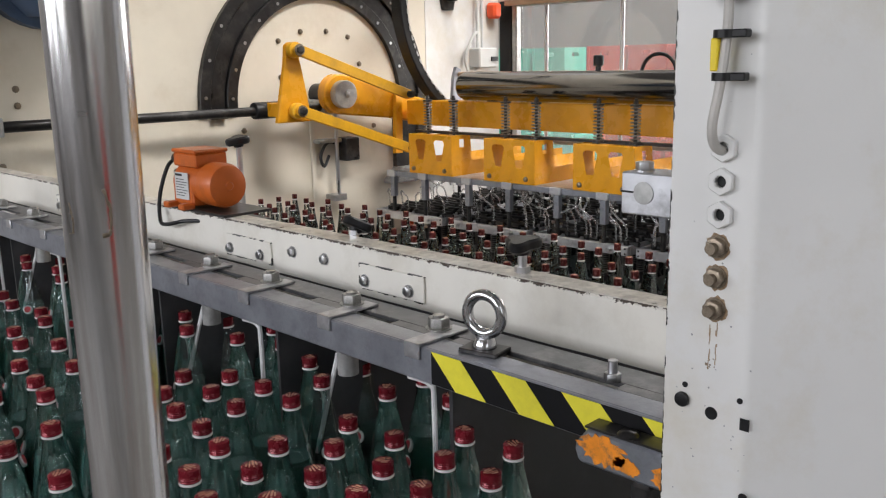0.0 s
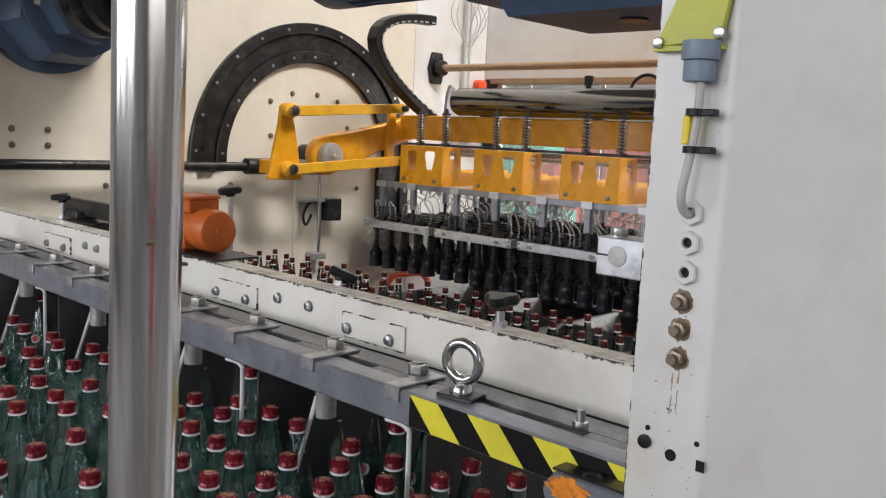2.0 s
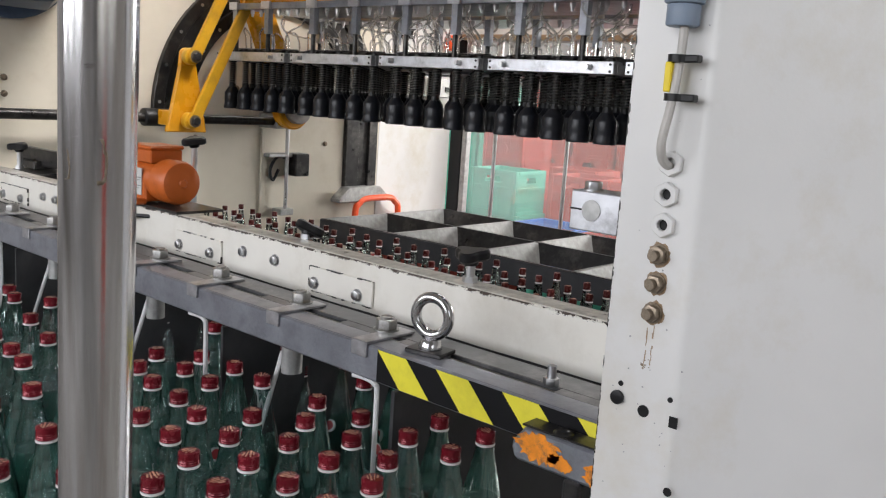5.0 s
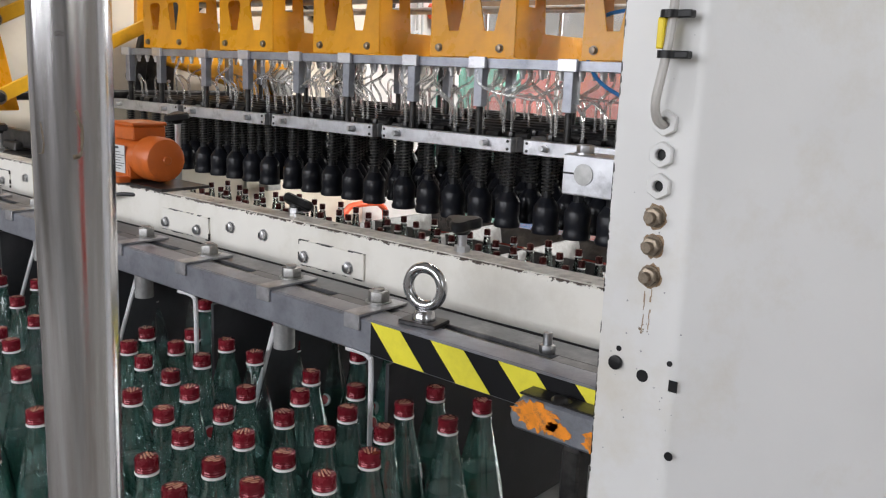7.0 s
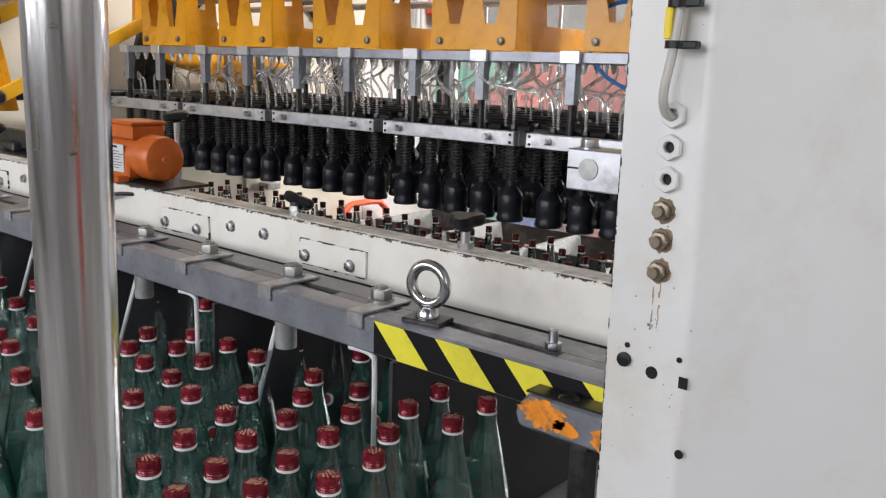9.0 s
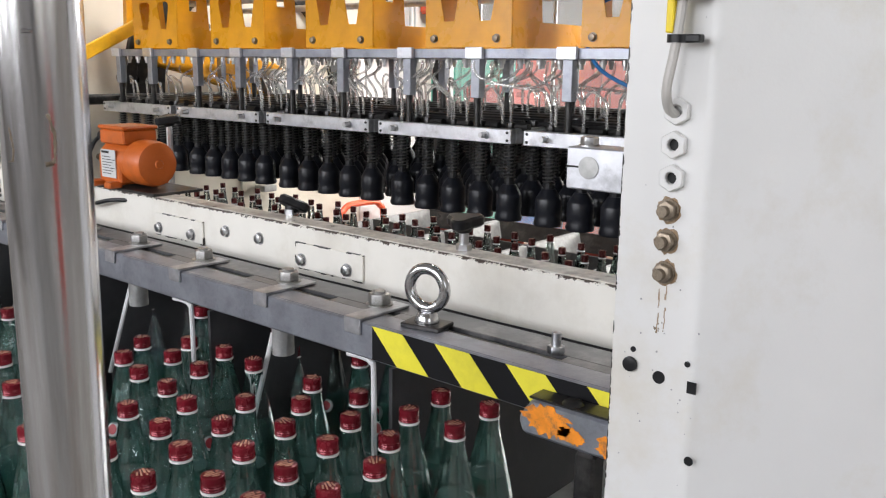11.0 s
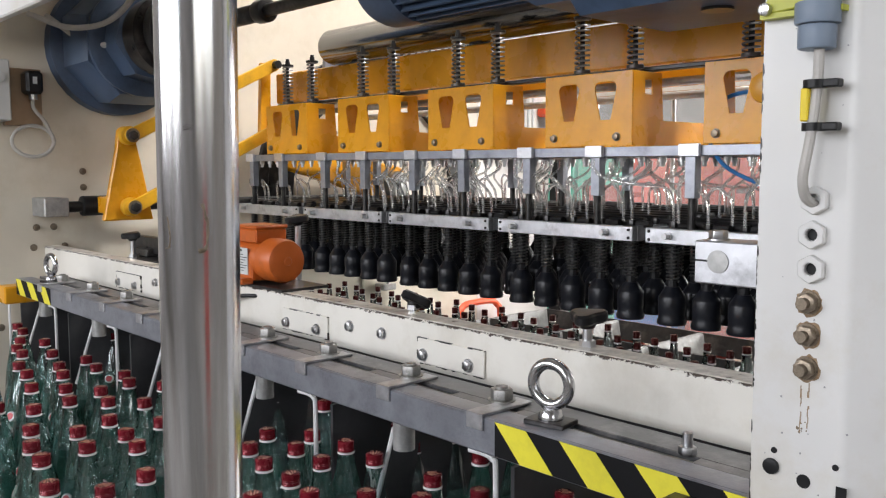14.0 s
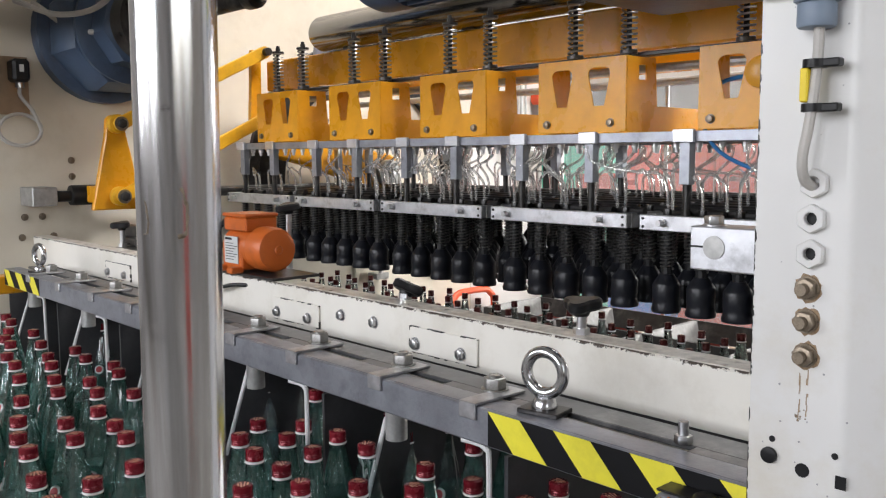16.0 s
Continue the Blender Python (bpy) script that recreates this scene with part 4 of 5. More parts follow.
def far_slide():
    top = thing("slide_bracket", "dark steel slide bracket behind the beam", "bracket")
    part("bar", add_box(bm_new(), (-1.32, 0.10, 1.262), (-1.02, 0.125, 1.305), 0.003), DARKSTEEL, top)
    part("block", add_box(bm_new(), (-1.30, 0.08, 1.254), (-1.20, 0.14, 1.275), 0.003), DARKSTEEL, top)
    part("knob_bracket", add_box(bm_new(), (-0.66, 0.0455, 1.190), (-0.55, 0.20, 1.2098), 0.002), DARKSTEEL, top)
    part("foot", add_box(bm_new(), (-1.25, 0.0455, 1.20), (-1.1, 0.14, 1.2535), 0.003), DARKSTEEL, top)


far_slide()


def clamp_block():
    top = thing("shaft_clamp", "silver aluminium shaft clamp block with round steel shaft", "clamp")
    c = (0.504, -0.02, 1.385)
    bm = bm_new()
    add_box(bm, (c[0] - 0.029, c[1], c[2] - 0.025), (c[0] + 0.09, c[1] + 0.045, c[2] + 0.022), 0.0015)
    part("block", bm, ALU, top)
    part("shaft", add_cyl(bm_new(), (c[0], c[1] - 0.0012, c[2]), (c[0], c[1] + 0.02, c[2]), 0.0125, seg=24), GALV, top)
    # thin black bar for the shade in the clamp's saw cut
    part("slit", add_box(bm_new(), (c[0] - 0.0295, c[1] - 0.0006, c[2] - 0.001), (c[0] - 0.0126, c[1] + 0.02, c[2] + 0.0012)), BLACK, top)
    part("bolt", hex_bolt(0.0105, 0.009, 0.012), STEEL, top).matrix_basis = at(c[0] - 0.012, c[1] + 0.02, c[2] + 0.022)
    part("arm", add_box(bm_new(), (c[0] + 0.0905, c[1] + 0.005, c[2] - 0.02), (0.6535, c[1] + 0.04, c[2] + 0.015), 0.002), ALU, top)
    top2 = thing("yellow_stop", "chipped yellow painted steel stop plate", "bracket")
    part("plate", add_box(bm_new(), (0.548, 0.03, 1.410), (0.575, 0.045, 1.475), 0.002), YELLOWL, top2)
    part("arm", add_box(bm_new(), (0.575, 0.032, 1.42), (0.6535, 0.043, 1.45), 0.002), YELLOWL, top2)


clamp_block()


# ---- drives on the side panels ----
def overhead_drive():
    AY, AZ = 0.23, 1.855
    top = thing("gear_motor", "blue-grey painted angular gear reducer on the side panel", "gear motor")
    R = Matrix.Rotation(radians(90), 4, "Y")
    def turned(name, prof, x, mat_, seg=32, spin=0.0):
        return part(name, add_lathe(bm_new(), prof, seg, at(x, AY, AZ) @ R @ Matrix.Rotation(spin, 4, "Z")), mat_, top)
    turned("flange", [(0, 0), (0.205, 0), (0.205, 0.05), (0.19, 0.06), (0, 0.061)], CK, BLUE)
    turned("housing", [(0, 0), (0.185, 0), (0.19, 0.08), (0.165, 0.14), (0.15, 0.145), (0, 0.146)], CK + 0.062, BLUE, 8, 0.39)
    turned("rib", [(0.10, 0), (0.158, 0), (0.16, 0.02), (0.145, 0.03), (0, 0.031)], CK + 0.210, BLUE)
    turned("neck", [(0, 0), (0.125, 0), (0.125, 0.09), (0.11, 0.10), (0, 0.101)], CK + 0.242, BLUE, 8, 0.2)
    turned("bearing", [(0, 0), (0.11, 0), (0.11, 0.07), (0.095, 0.08), (0, 0.081)], CK + 0.345, DARKSTEEL)
    turned("brake_drum", [(0, 0), (0.10, 0), (0.105, 0.01), (0.105, 0.055), (0.09, 0.06), (0.085, 0.03), (0.03, 0.03), (0.03, 0.07), (0, 0.07)], CK + 0.46, BLACK)
    sh = thing("drive_shaft", "dark steel cross shaft with coupling sleeve", "shaft")
    part("shaft", add_cyl(bm_new(), (CK + 0.50, AY, AZ), (-0.36, AY, AZ), 0.015, seg=20), DARKSTEEL, sh)
    part("sleeve", add_cyl(bm_new(), (CK + 0.52, AY, AZ), (-0.86, AY, AZ), 0.022, seg=24, bevel=0.003), DARKSTEEL, sh)
    part("collar", add_cyl(bm_new(), (-0.86, AY, AZ), (-0.82, AY, AZ), 0.028, seg=24, bevel=0.003), DARKSTEEL, sh)
    mo = thing("electric_motor", "blue-grey finned electric motor with gearbox overhead", "motor")
    bm = bm_new()
    add_lathe(bm, [(0, 0), (0.070, 0), (0.088, 0.012), (0.095, 0.03), (0.095, 0.11), (0, 0.111)], 32, at(-0.385, AY, AZ) @ R)
    part("fan_cowl", bm, BLUE, mo)
    bm = bm_new()
    add_cyl(bm, (-0.275, AY, AZ), (0.03, AY, AZ), 0.080, seg=32)
    for k in range(30):
        a = k * math.tau / 30
        add_box(bm, (-0.274, 0.078, -0.0018), (0.028, 0.094, 0.0018), m=at(0, AY, AZ) @ Matrix.Rotation(a, 4, "X"))
    part("finned_body", bm, BLUE, mo)
    bm = bm_new()
    add_lathe(bm, [(0, 0), (0.11, 0), (0.125, 0.03), (0.125, 0.12), (0.12, 0.15), (0, 0.151)], 8, at(0.03, AY, AZ) @ R @ Matrix.Rotation(0.39, 4, "Z"))
    part("adapter", bm, BLUE, mo)
    bm = bm_new()
    add_prism(bm, [(AY - 0.17, AZ - 0.10), (AY - 0.11, AZ - 0.155), (AY + 0.11, AZ - 0.155), (AY + 0.17, AZ - 0.10), (AY + 0.17, AZ + 0.15), (AY - 0.17, AZ + 0.15)], 0.465, at(0.185, 0, 0) @ YZ, bevel=0.012)
    part("gear_case", bm, BLUE, mo)
    part("drain_plug", add_cyl(bm_new(), (0.36, AY - 0.02, AZ - 0.159), (0.36, AY - 0.02, AZ - 0.1545), 0.022, seg=18), DARKSTEEL, mo)
    # hanger that carries the motor from the side panel
    part("mounting_plate", add_box(bm_new(), (0.60, AY - 0.2, AZ - 0.18), (0.6535, AY + 0.2, AZ + 0.18), 0.004), BLUE, mo)
    # upper cross beam
    ub = thing("upper_beam", "white painted upper cross beam", "machine beam", kind="structure")
    part("beam", add_box(bm_new(), (CK + 0.001, -0.20, 1.858), (0.653, -0.175, 2.3), 0.004), WHITE, ub)
    # unseen plate, added to keep overhead light off the far panel's front
    part("roof_plate", add_box(bm_new(), (CK + 0.001, -0.20, 2.301), (0.653, 0.34, 2.33), 0.002), WHITE, ub)
    for k, (dy, sag) in enumerate(((0.02, 0.05), (0.07, 0.09))):
        c = thing("hanging_cable", "grey cable sagging over the gear motor", "cable")
        part("sheath", add_sweep(bm_new(), smooth_path([(-1.70, -0.05 + dy, 1.93), (-1.55, 0.02 + dy, 1.93 - sag), (-1.38, 0.08 + dy, 1.95 - sag), (-1.2, 0.10 + dy, 2.03), (-1.05, 0.02, 2.2)]), 0.008, 8), GREYCABLE, c)


overhead_drive()


def far_panel_fittings():
    # limit switch with its lever and rod
    s = thing("limit_switch", "grey limit switch with hanging rod on the panel", "switch")
    y, z = 1.30, 1.20
    part("body", add_box(bm_new(), (CK + 0.001, y + 0.015, z - 0.045), (CK + 0.07, y + 0.085, z + 0.045), 0.004), DARKSTEEL, s)
    part("arm", add_box(bm_new(), (CK + 0.001, y - 0.10, z + 0.03), (CK + 0.05, y + 0.014, z + 0.045), 0.003), GALV, s)
    part("rod", add_cyl(bm_new(), (CK + 0.045, y - 0.012, z - 0.19), (CK + 0.045, y - 0.012, z + 0.16), 0.008, seg=12), STEEL, s)
    part("rod_foot", add_box(bm_new(), (CK + 0.001, y - 0.045, z - 0.20), (CK + 0.06, y + 0.02, z - 0.175), 0.003), GALV, s)
    part("cable", add_sweep(bm_new(), smooth_path([(CK + 0.03, y + 0.02, z + 0.02), (CK + 0.035, y - 0.05, z + 0.03), (CK + 0.035, y - 0.085, z - 0.02), (CK + 0.035, y - 0.07, z - 0.06), (CK + 0.03, y - 0.04, z - 0.02)]), 0.006, 8), BLACK, s)
    part("channel", add_box(bm_new(), (CK + 0.001, y - 0.11, z - 0.20), (CK + 0.012, y - 0.09, z + 0.14), 0.002), CREAM, s)
    # control box with plug at the front
    b = thing("control_box", "grey control enclosure with black plug connector", "control box")
    part("box", add_box(bm_new(), (CK + 0.001, -0.22, 1.62), (CK + 0.10, -0.102, 1.79), 0.004), GREYBOX, b)
    part("mount", add_box(bm_new(), (CK + 0.001, -0.100, 1.61), (CK + 0.025, 0.004, 1.775), 0.002), BROWN, b)
    part("plug", add_box(bm_new(), (CK + 0.026, -0.055, 1.70), (CK + 0.085, -0.008, 1.765), 0.008), BLACK, b)
    part("plug_print", add_box(bm_new(), (CK + 0.0855, -0.038, 1.728), (CK + 0.0862, -0.026, 1.748)), GREYBOX, b)
    part("button", add_cyl(bm_new(), (CK + 0.1005, -0.13, 1.74), (CK + 0.112, -0.13, 1.74), 0.014, seg=16, bevel=0.002), GREYBOX, b)
    part("plug_nut", add_cyl(bm_new(), (CK + 0.055, -0.03, 1.685), (CK + 0.055, -0.03, 1.699), 0.012, seg=12), STEEL, b)
    pts = [(CK + 0.055, -0.03, 1.69), (CK + 0.055, -0.03, 1.66), (CK + 0.06, 0.0, 1.62), (CK + 0.06, 0.02, 1.57)] + [(CK + 0.055 + 0.003 * math.sin(3 * a), -0.035 + 0.058 * math.cos(a), 1.565 + 0.045 * math.sin(a)) for a in (radians(-30 * k) for k in range(30))]
    part("cable", add_sweep(bm_new(), smooth_path(pts, 3), 0.0055, 8), GREYCABLE, b)
    # guide rod with its end block
    r = thing("guide_rod", "dark steel guide rod along the side panel", "rod")
    part("rod", add_cyl(bm_new(), (-1.66, 0.03, 1.372), (-1.66, 1.20, 1.372), 0.0165, seg=20), DARKSTEEL, r)
    part("end_block", add_box(bm_new(), (CK + 0.001, -0.03, 1.345), (-1.635, 0.04, 1.40), 0.003), GALV, r)
    part("end_block", add_box(bm_new(), (CK + 0.001, 1.18, 1.345), (-1.635, 1.22, 1.40), 0.003), GALV, r)
    # rear shaft with flange bearing, junction box and loose wires
    f = thing("rear_shaft", "brown rear cross shaft in a flange bearing", "shaft")
    part("flange", add_prism(bm_new(), [(1.93, 1.75), (1.99, 1.75), (2.01, 1.82), (1.99, 1.89), (1.93, 1.89), (1.91, 1.82)], 0.02, at(CK + 0.001, 0, 0) @ YZ, bevel=0.004), DARKSTEEL, f)
    part("bearing", add_cyl(bm_new(), (CK + 0.021, 1.96, 1.82), (CK + 0.06, 1.96, 1.82), 0.035, seg=20, bevel=0.005), DARKSTEEL, f)
    part("shaft", add_cyl(bm_new(), (CK + 0.06, 1.96, 1.82), (0.653, 1.96, 1.82), 0.016, seg=16), BROWN, f)
    j = thing("junction_box", "small white wall junction box with conduit", "junction box")
    part("box", add_box(bm_new(), (CK + 0.001, 2.10, 1.50), (CK + 0.07, 2.22, 1.59), 0.006), GREYBOX, j)
    part("switch", add_box(bm_new(), (CK + 0.0705, 2.175, 1.53), (CK + 0.078, 2.215, 1.55)), BLACK, j)
    part("conduit", add_cyl(bm_new(), (CK + 0.03, 2.13, 1.591), (CK + 0.03, 2.13, 2.4), 0.008, seg=10), GREYBOX, j)
    part("conduit", add_cyl(bm_new(), (CK + 0.03, 2.16, 1.591), (CK + 0.03, 2.16, 2.4), 0.006, seg=10), GREYBOX, j)
    part("cable", add_sweep(bm_new(), smooth_path([(CK + 0.04, 2.12, 1.50), (CK + 0.04, 2.07, 1.47), (CK + 0.04, 2.04, 1.55), (CK + 0.04, 2.09, 1.64), (CK + 0.03, 2.13, 1.66)]), 0.007, 8), GREYBOX, j)
    e = thing("emergency_pull", "small red emergency switch beside the rear window", "switch")
    part("body", add_box(bm_new(), (CK + 0.001, 2.215, 1.72), (CK + 0.06, 2.27, 1.79), 0.012), REDORANGE, e)
    w = thing("wire_bundle", "bundle of thin loose wires hanging at the back", "wires")
    rng = random.Random(3)
    bm = bm_new()
    for k in range(9):
        y0 = 2.05 + 0.02 * k
        add_sweep(bm, smooth_path([(CK + 0.03, y0, 2.4), (CK + 0.05 + rng.uniform(0, .05), y0 + rng.uniform(-.06, .06), 2.2), (CK + 0.06, y0 + rng.uniform(-.08, .08), 2.05), (CK + 0.03, 2.12 + rng.uniform(-.03, .05), 1.93)]), 0.0022, 5)
    part("wires", bm, GREYCABLE, w)
    w["kind"] = "stuff"


far_panel_fittings()


# ---- rear wall of the machine with its window ----
def rear_wall():
    top = thing("rear_frame", "pale painted rear machine frame with glazed guard window", "machine frame", kind="structure")
    Y = 2.31
    part("lintel", add_box(bm_new(), (CK, Y, 1.80), (1.15, Y + 0.06, 2.72), 0.003), WHITE, top)
    part("lintel_bar", add_box(bm_new(), (CK + 0.06, Y - 0.03, 1.775), (0.653, Y - 0.001, 1.80), 0.002), BROWN, top)
    part("sill", add_box(bm_new(), (CK, Y, 0.02), (1.15, Y + 0.06, 0.72), 0.003), CREAM, top)
    w = thing("guard_window", "clear guard window in a dark frame with steel bars", "window", kind="structure")
    part("jamb", add_box(bm_new(), (CK + 0.004, Y, 0.721), (CK + 0.075, Y + 0.05, 1.799), 0.003), BLACK, w)
    part("frame", add_box(bm_new(), (CK + 0.0755, Y + 0.005, 0.721), (CK + 0.105, Y + 0.04, 1.799), 0.003), GALV, w)
    part("frame", add_box(bm_new(), (CK + 0.106, Y + 0.005, 1.772), (1.1, Y + 0.04, 1.798), 0.003), GALV, w)
    for x in (-1.48, -1.08, -0.66, -0.2):
        part("bar", add_cyl(bm_new(), (x, Y + 0.02, 0.722), (x, Y + 0.02, 1.771), 0.009, seg=12), STEEL, w)
    pane = part("pane", add_box(bm_new(), (CK + 0.106, Y + 0.044, 0.721), (1.1, Y + 0.048, 1.771)), PANE, w)
    pane.visible_shadow = False


rear_wall()


# ---- crates ----
def crate_mesh(material, label, name="bottle_crate"):
    c = thing(name, label, "crate", "bottle crates")
    L, W, H, t = 0.40, 0.35, 0.30, 0.012
    for sgn in (-1, 1):
        bm = bm_new()
        hole = [(-0.07, 0.215), (0.07, 0.215), (0.06, 0.255), (-0.06, 0.255)]
        add_prism(bm, [(-L / 2, 0), (L / 2, 0), (L / 2, H), (-L / 2, H)], t, at(0, sgn * (W / 2 - t / 2) + t / 2, 0) @ XZ, [hole])
        for x in (-L / 2 + 0.015, L / 2 - 0.015):
            add_box(bm, (x - 0.015, sgn * W / 2 - 0.004 + sgn * 0.004, 0), (x + 0.015, sgn * W / 2 + 0.004 + sgn * 0.004, H), 0.002)
        for z in (0.012, 0.175, H - 0.012):
            add_box(bm, (-L / 2 + 0.031, sgn * W / 2 + sgn * 0.003 - 0.003, z - 0.012), (L / 2 - 0.031, sgn * W / 2 + sgn * 0.003 + 0.003, z + 0.012), 0.001)
        add_cyl(bm, (0, sgn * W / 2, 0.10), (0, sgn * (W / 2 + 0.004), 0.10), 0.045, seg=20)
        part("long_side", bm, material, c, smooth=False)
        bm = bm_new()
        add_prism(bm, [(-W / 2 + t, 0), (W / 2 - t, 0), (W / 2 - t, H), (-W / 2 + t, H)], t, at(sgn * (L / 2 - t / 2) - t / 2, 0, 0) @ YZ, [[(-0.06, 0.215), (0.06, 0.215), (0.05, 0.255), (-0.05, 0.255)]])
        for z in (0.012, 0.175, H - 0.012):
            add_box(bm, (sgn * L / 2 + sgn * 0.003 - 0.003, -W / 2 + 0.02, z - 0.012), (sgn * L / 2 + sgn * 0.003 + 0.003, W / 2 - 0.02, z + 0.012), 0.001)
        part("short_side", bm, material, c, smooth=False)
    part("bottom", add_box(bm_new(), (-L / 2 + t, -W / 2 + t, 0.004), (L / 2 - t, W / 2 - t, 0.012)), material, c)
    bm = bm_new()
    for k in (-1, 0, 1):
        add_box(bm, (k * 0.095 - 0.002, -W / 2 + t, 0.012), (k * 0.095 + 0.002, W / 2 - t, 0.20))
    for k in (-0.5, 0.5):
        add_box(bm, (-L / 2 + t, k * 0.11 - 0.002, 0.012), (L / 2 - t, k * 0.11 + 0.002, 0.198))
    part("divider", bm, material, c)
    return c


FRAME_Y, FRAME_X0, PITCH = 1.37, -1.57, 0.395


def crates():
    red = crate_mesh(CRATER, "red plastic bottle crate with handle openings")
    green = crate_mesh(CRATEG, "mint green plastic bottle crate with handle openings")
    blue = crate_mesh(CRATEB, "blue plastic bottle crate")
    base = 0.53
    spots = []
    for k in range(5):
        for j in range(2):
            spots.append((red if (k, j) not in ((2, 0), (3, 1)) else green, at(FRAME_X0 + 0.20 + PITCH * k, FRAME_Y + 0.185 + 0.365 * j, base)))
    # stacks behind the window, then two unseen red ones added for the tube's reflection
    back = [(green, -2.64, 4.0, 3), (green, -3.08, 4.05, 2), (red, -3.1, 4.7, 4), (red, -2.5, 4.75, 3), (red, -2.1, 4.2, 3), (red, -1.66, 4.2, 3), (red, -1.2, 4.25, 3), (red, -3.7, 6.2, 5), (red, -3.25, 6.2, 5), (red, -2.8, 6.25, 5), (red, -2.35, 6.2, 5), (red, -1.9, 6.2, 5), (green, -4.9, 6.3, 5), (green, -4.45, 6.3, 5), (blue, -1.75, 3.3, 1), (red, -1.3, 3.3, 1), (red, -0.85, 3.32, 1), (red, 4.6, -1.5, 3), (red, 4.6, -1.05, 3)]
    rng = random.Random(5)
    for c, x, y, n in back:
        lift = 0.0 if y < 0 else 0.52 if y < 3.5 else 0.14
        for k in range(n):
            spots.append((c, at(x + rng.uniform(-.008, .008), y + rng.uniform(-.01, .01), lift + 0.301 * k) @ Matrix.Rotation(rng.uniform(-.04, .04), 4, "Z")))
    used = set()
    for c, m in spots:
        if c.name in used:
            copy_thing(c, m)
        else:
            c.matrix_basis = m
            used.add(c.name)
    cv = thing("crate_conveyor", "dark steel crate conveyor under the crates", "conveyor", kind="structure")
    part("bed", add_box(bm_new(), (CK + 0.001, FRAME_Y - 0.06, base - 0.06), (0.652, FRAME_Y + 0.80, base - 0.0005), 0.003), DARKSTEEL, cv)
    part("bed_leg", add_box(bm_new(), (-0.6, FRAME_Y + 0.1, 0.0), (-0.5, FRAME_Y + 0.6, base - 0.061)), DARKSTEEL, cv)
    p = thing("pallet", "pale wooden pallet row under the stacked crates", "pallet", kind="structure")
    part("deck", add_box(bm_new(), (-5.2, 3.75, 0.0), (0.6, 6.6, 0.139), 0.004), mat("pallet_wood", (0.42, 0.30, 0.17), 0.7, vary=0.2, scale=10), p)
    bl = thing("side_bench", "low steel bench carrying single bottle crates", "bench", kind="structure")
    part("top", add_box(bm_new(), (-2.1, 3.1, 0.48), (-0.5, 3.52, 0.519), 0.003), GALV, bl)
    part("leg", add_box(bm_new(), (-2.05, 3.15, 0), (-2.0, 3.45, 0.479)), GALV, bl)
    part("leg", add_box(bm_new(), (-0.60, 3.15, 0), (-0.55, 3.45, 0.479)), GALV, bl)


crates()


def centring_frame():
    """The sheet-metal grid over the crates, which is lifted while the grippers travel."""
    top = thing("centring_frame", "grey galvanised sheet grid with flared cells over the crates", "crate frame")
    x0, nx, h = 0.0, 5, 0.07
    W = PITCH * nx
    rows = (0.0, 0.365, 0.73)
    for j, y in enumerate(rows):
        bm = bm_new()
        add_box(bm, (x0, y - 0.004, -h), (x0 + W, y + 0.004, 0))
        if j < 2:
            add_prism(bm, [(y + 0.004, -0.002), (y + 0.008, 0), (y + 0.040, -h), (y + 0.034, -h)], W, at(x0, 0, 0) @ YZ)
        if j > 0:
            add_prism(bm, [(y - 0.004, -0.002), (y - 0.008, 0), (y - 0.040, -h), (y - 0.034, -h)], W, at(x0, 0, 0) @ YZ)
        # darker material than the cross bars: paints the shade on faces turned from the window
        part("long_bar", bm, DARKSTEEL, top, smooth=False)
    for k in range(nx + 1):
        x = x0 + PITCH * k
        bm = bm_new()
        add_box(bm, (x - 0.004, 0.005, -h), (x + 0.004, 0.725, -0.001))
        if k < nx:
            add_prism(bm, [(x + 0.004, -0.002), (x + 0.008, 0), (x + 0.045, -h), (x + 0.039, -h)], 0.72, at(0, 0.725, 0) @ XZ)
        if k:
            add_prism(bm, [(x - 0.004, -0.002), (x - 0.008, 0), (x - 0.045, -h), (x - 0.039, -h)], 0.72, at(0, 0.725, 0) @ XZ)
        # lighter material than the long bars, for sides that catch the light
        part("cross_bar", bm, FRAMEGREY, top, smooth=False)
    part("apron", add_box(bm_new(), (x0, -0.012, -0.085), (x0 + W, -0.005, -0.002), 0.001), PANEL, top)
    bm = bm_new()
    hy0, hy1 = 0.29, 0.55
    add_sweep(bm, smooth_path([(-0.12, hy0, -0.10), (-0.12, hy0, 0.0), (-0.12, hy0 + 0.02, 0.028), (-0.12, hy0 + 0.06, 0.048), (-0.12, hy1 - 0.06, 0.048), (-0.12, hy1 - 0.02, 0.028), (-0.12, hy1, 0.0), (-0.12, hy1, -0.10)], 5), 0.014, 10)
    part("handle", bm, REDORANGE, top, "red-orange tubular handle")
    part("handle_mount", add_box(bm_new(), (-0.14, hy0 - 0.02, -0.115), (-0.001, hy1 + 0.02, -0.085), 0.002), GALV, top)
    return top


FRAME = centring_frame()


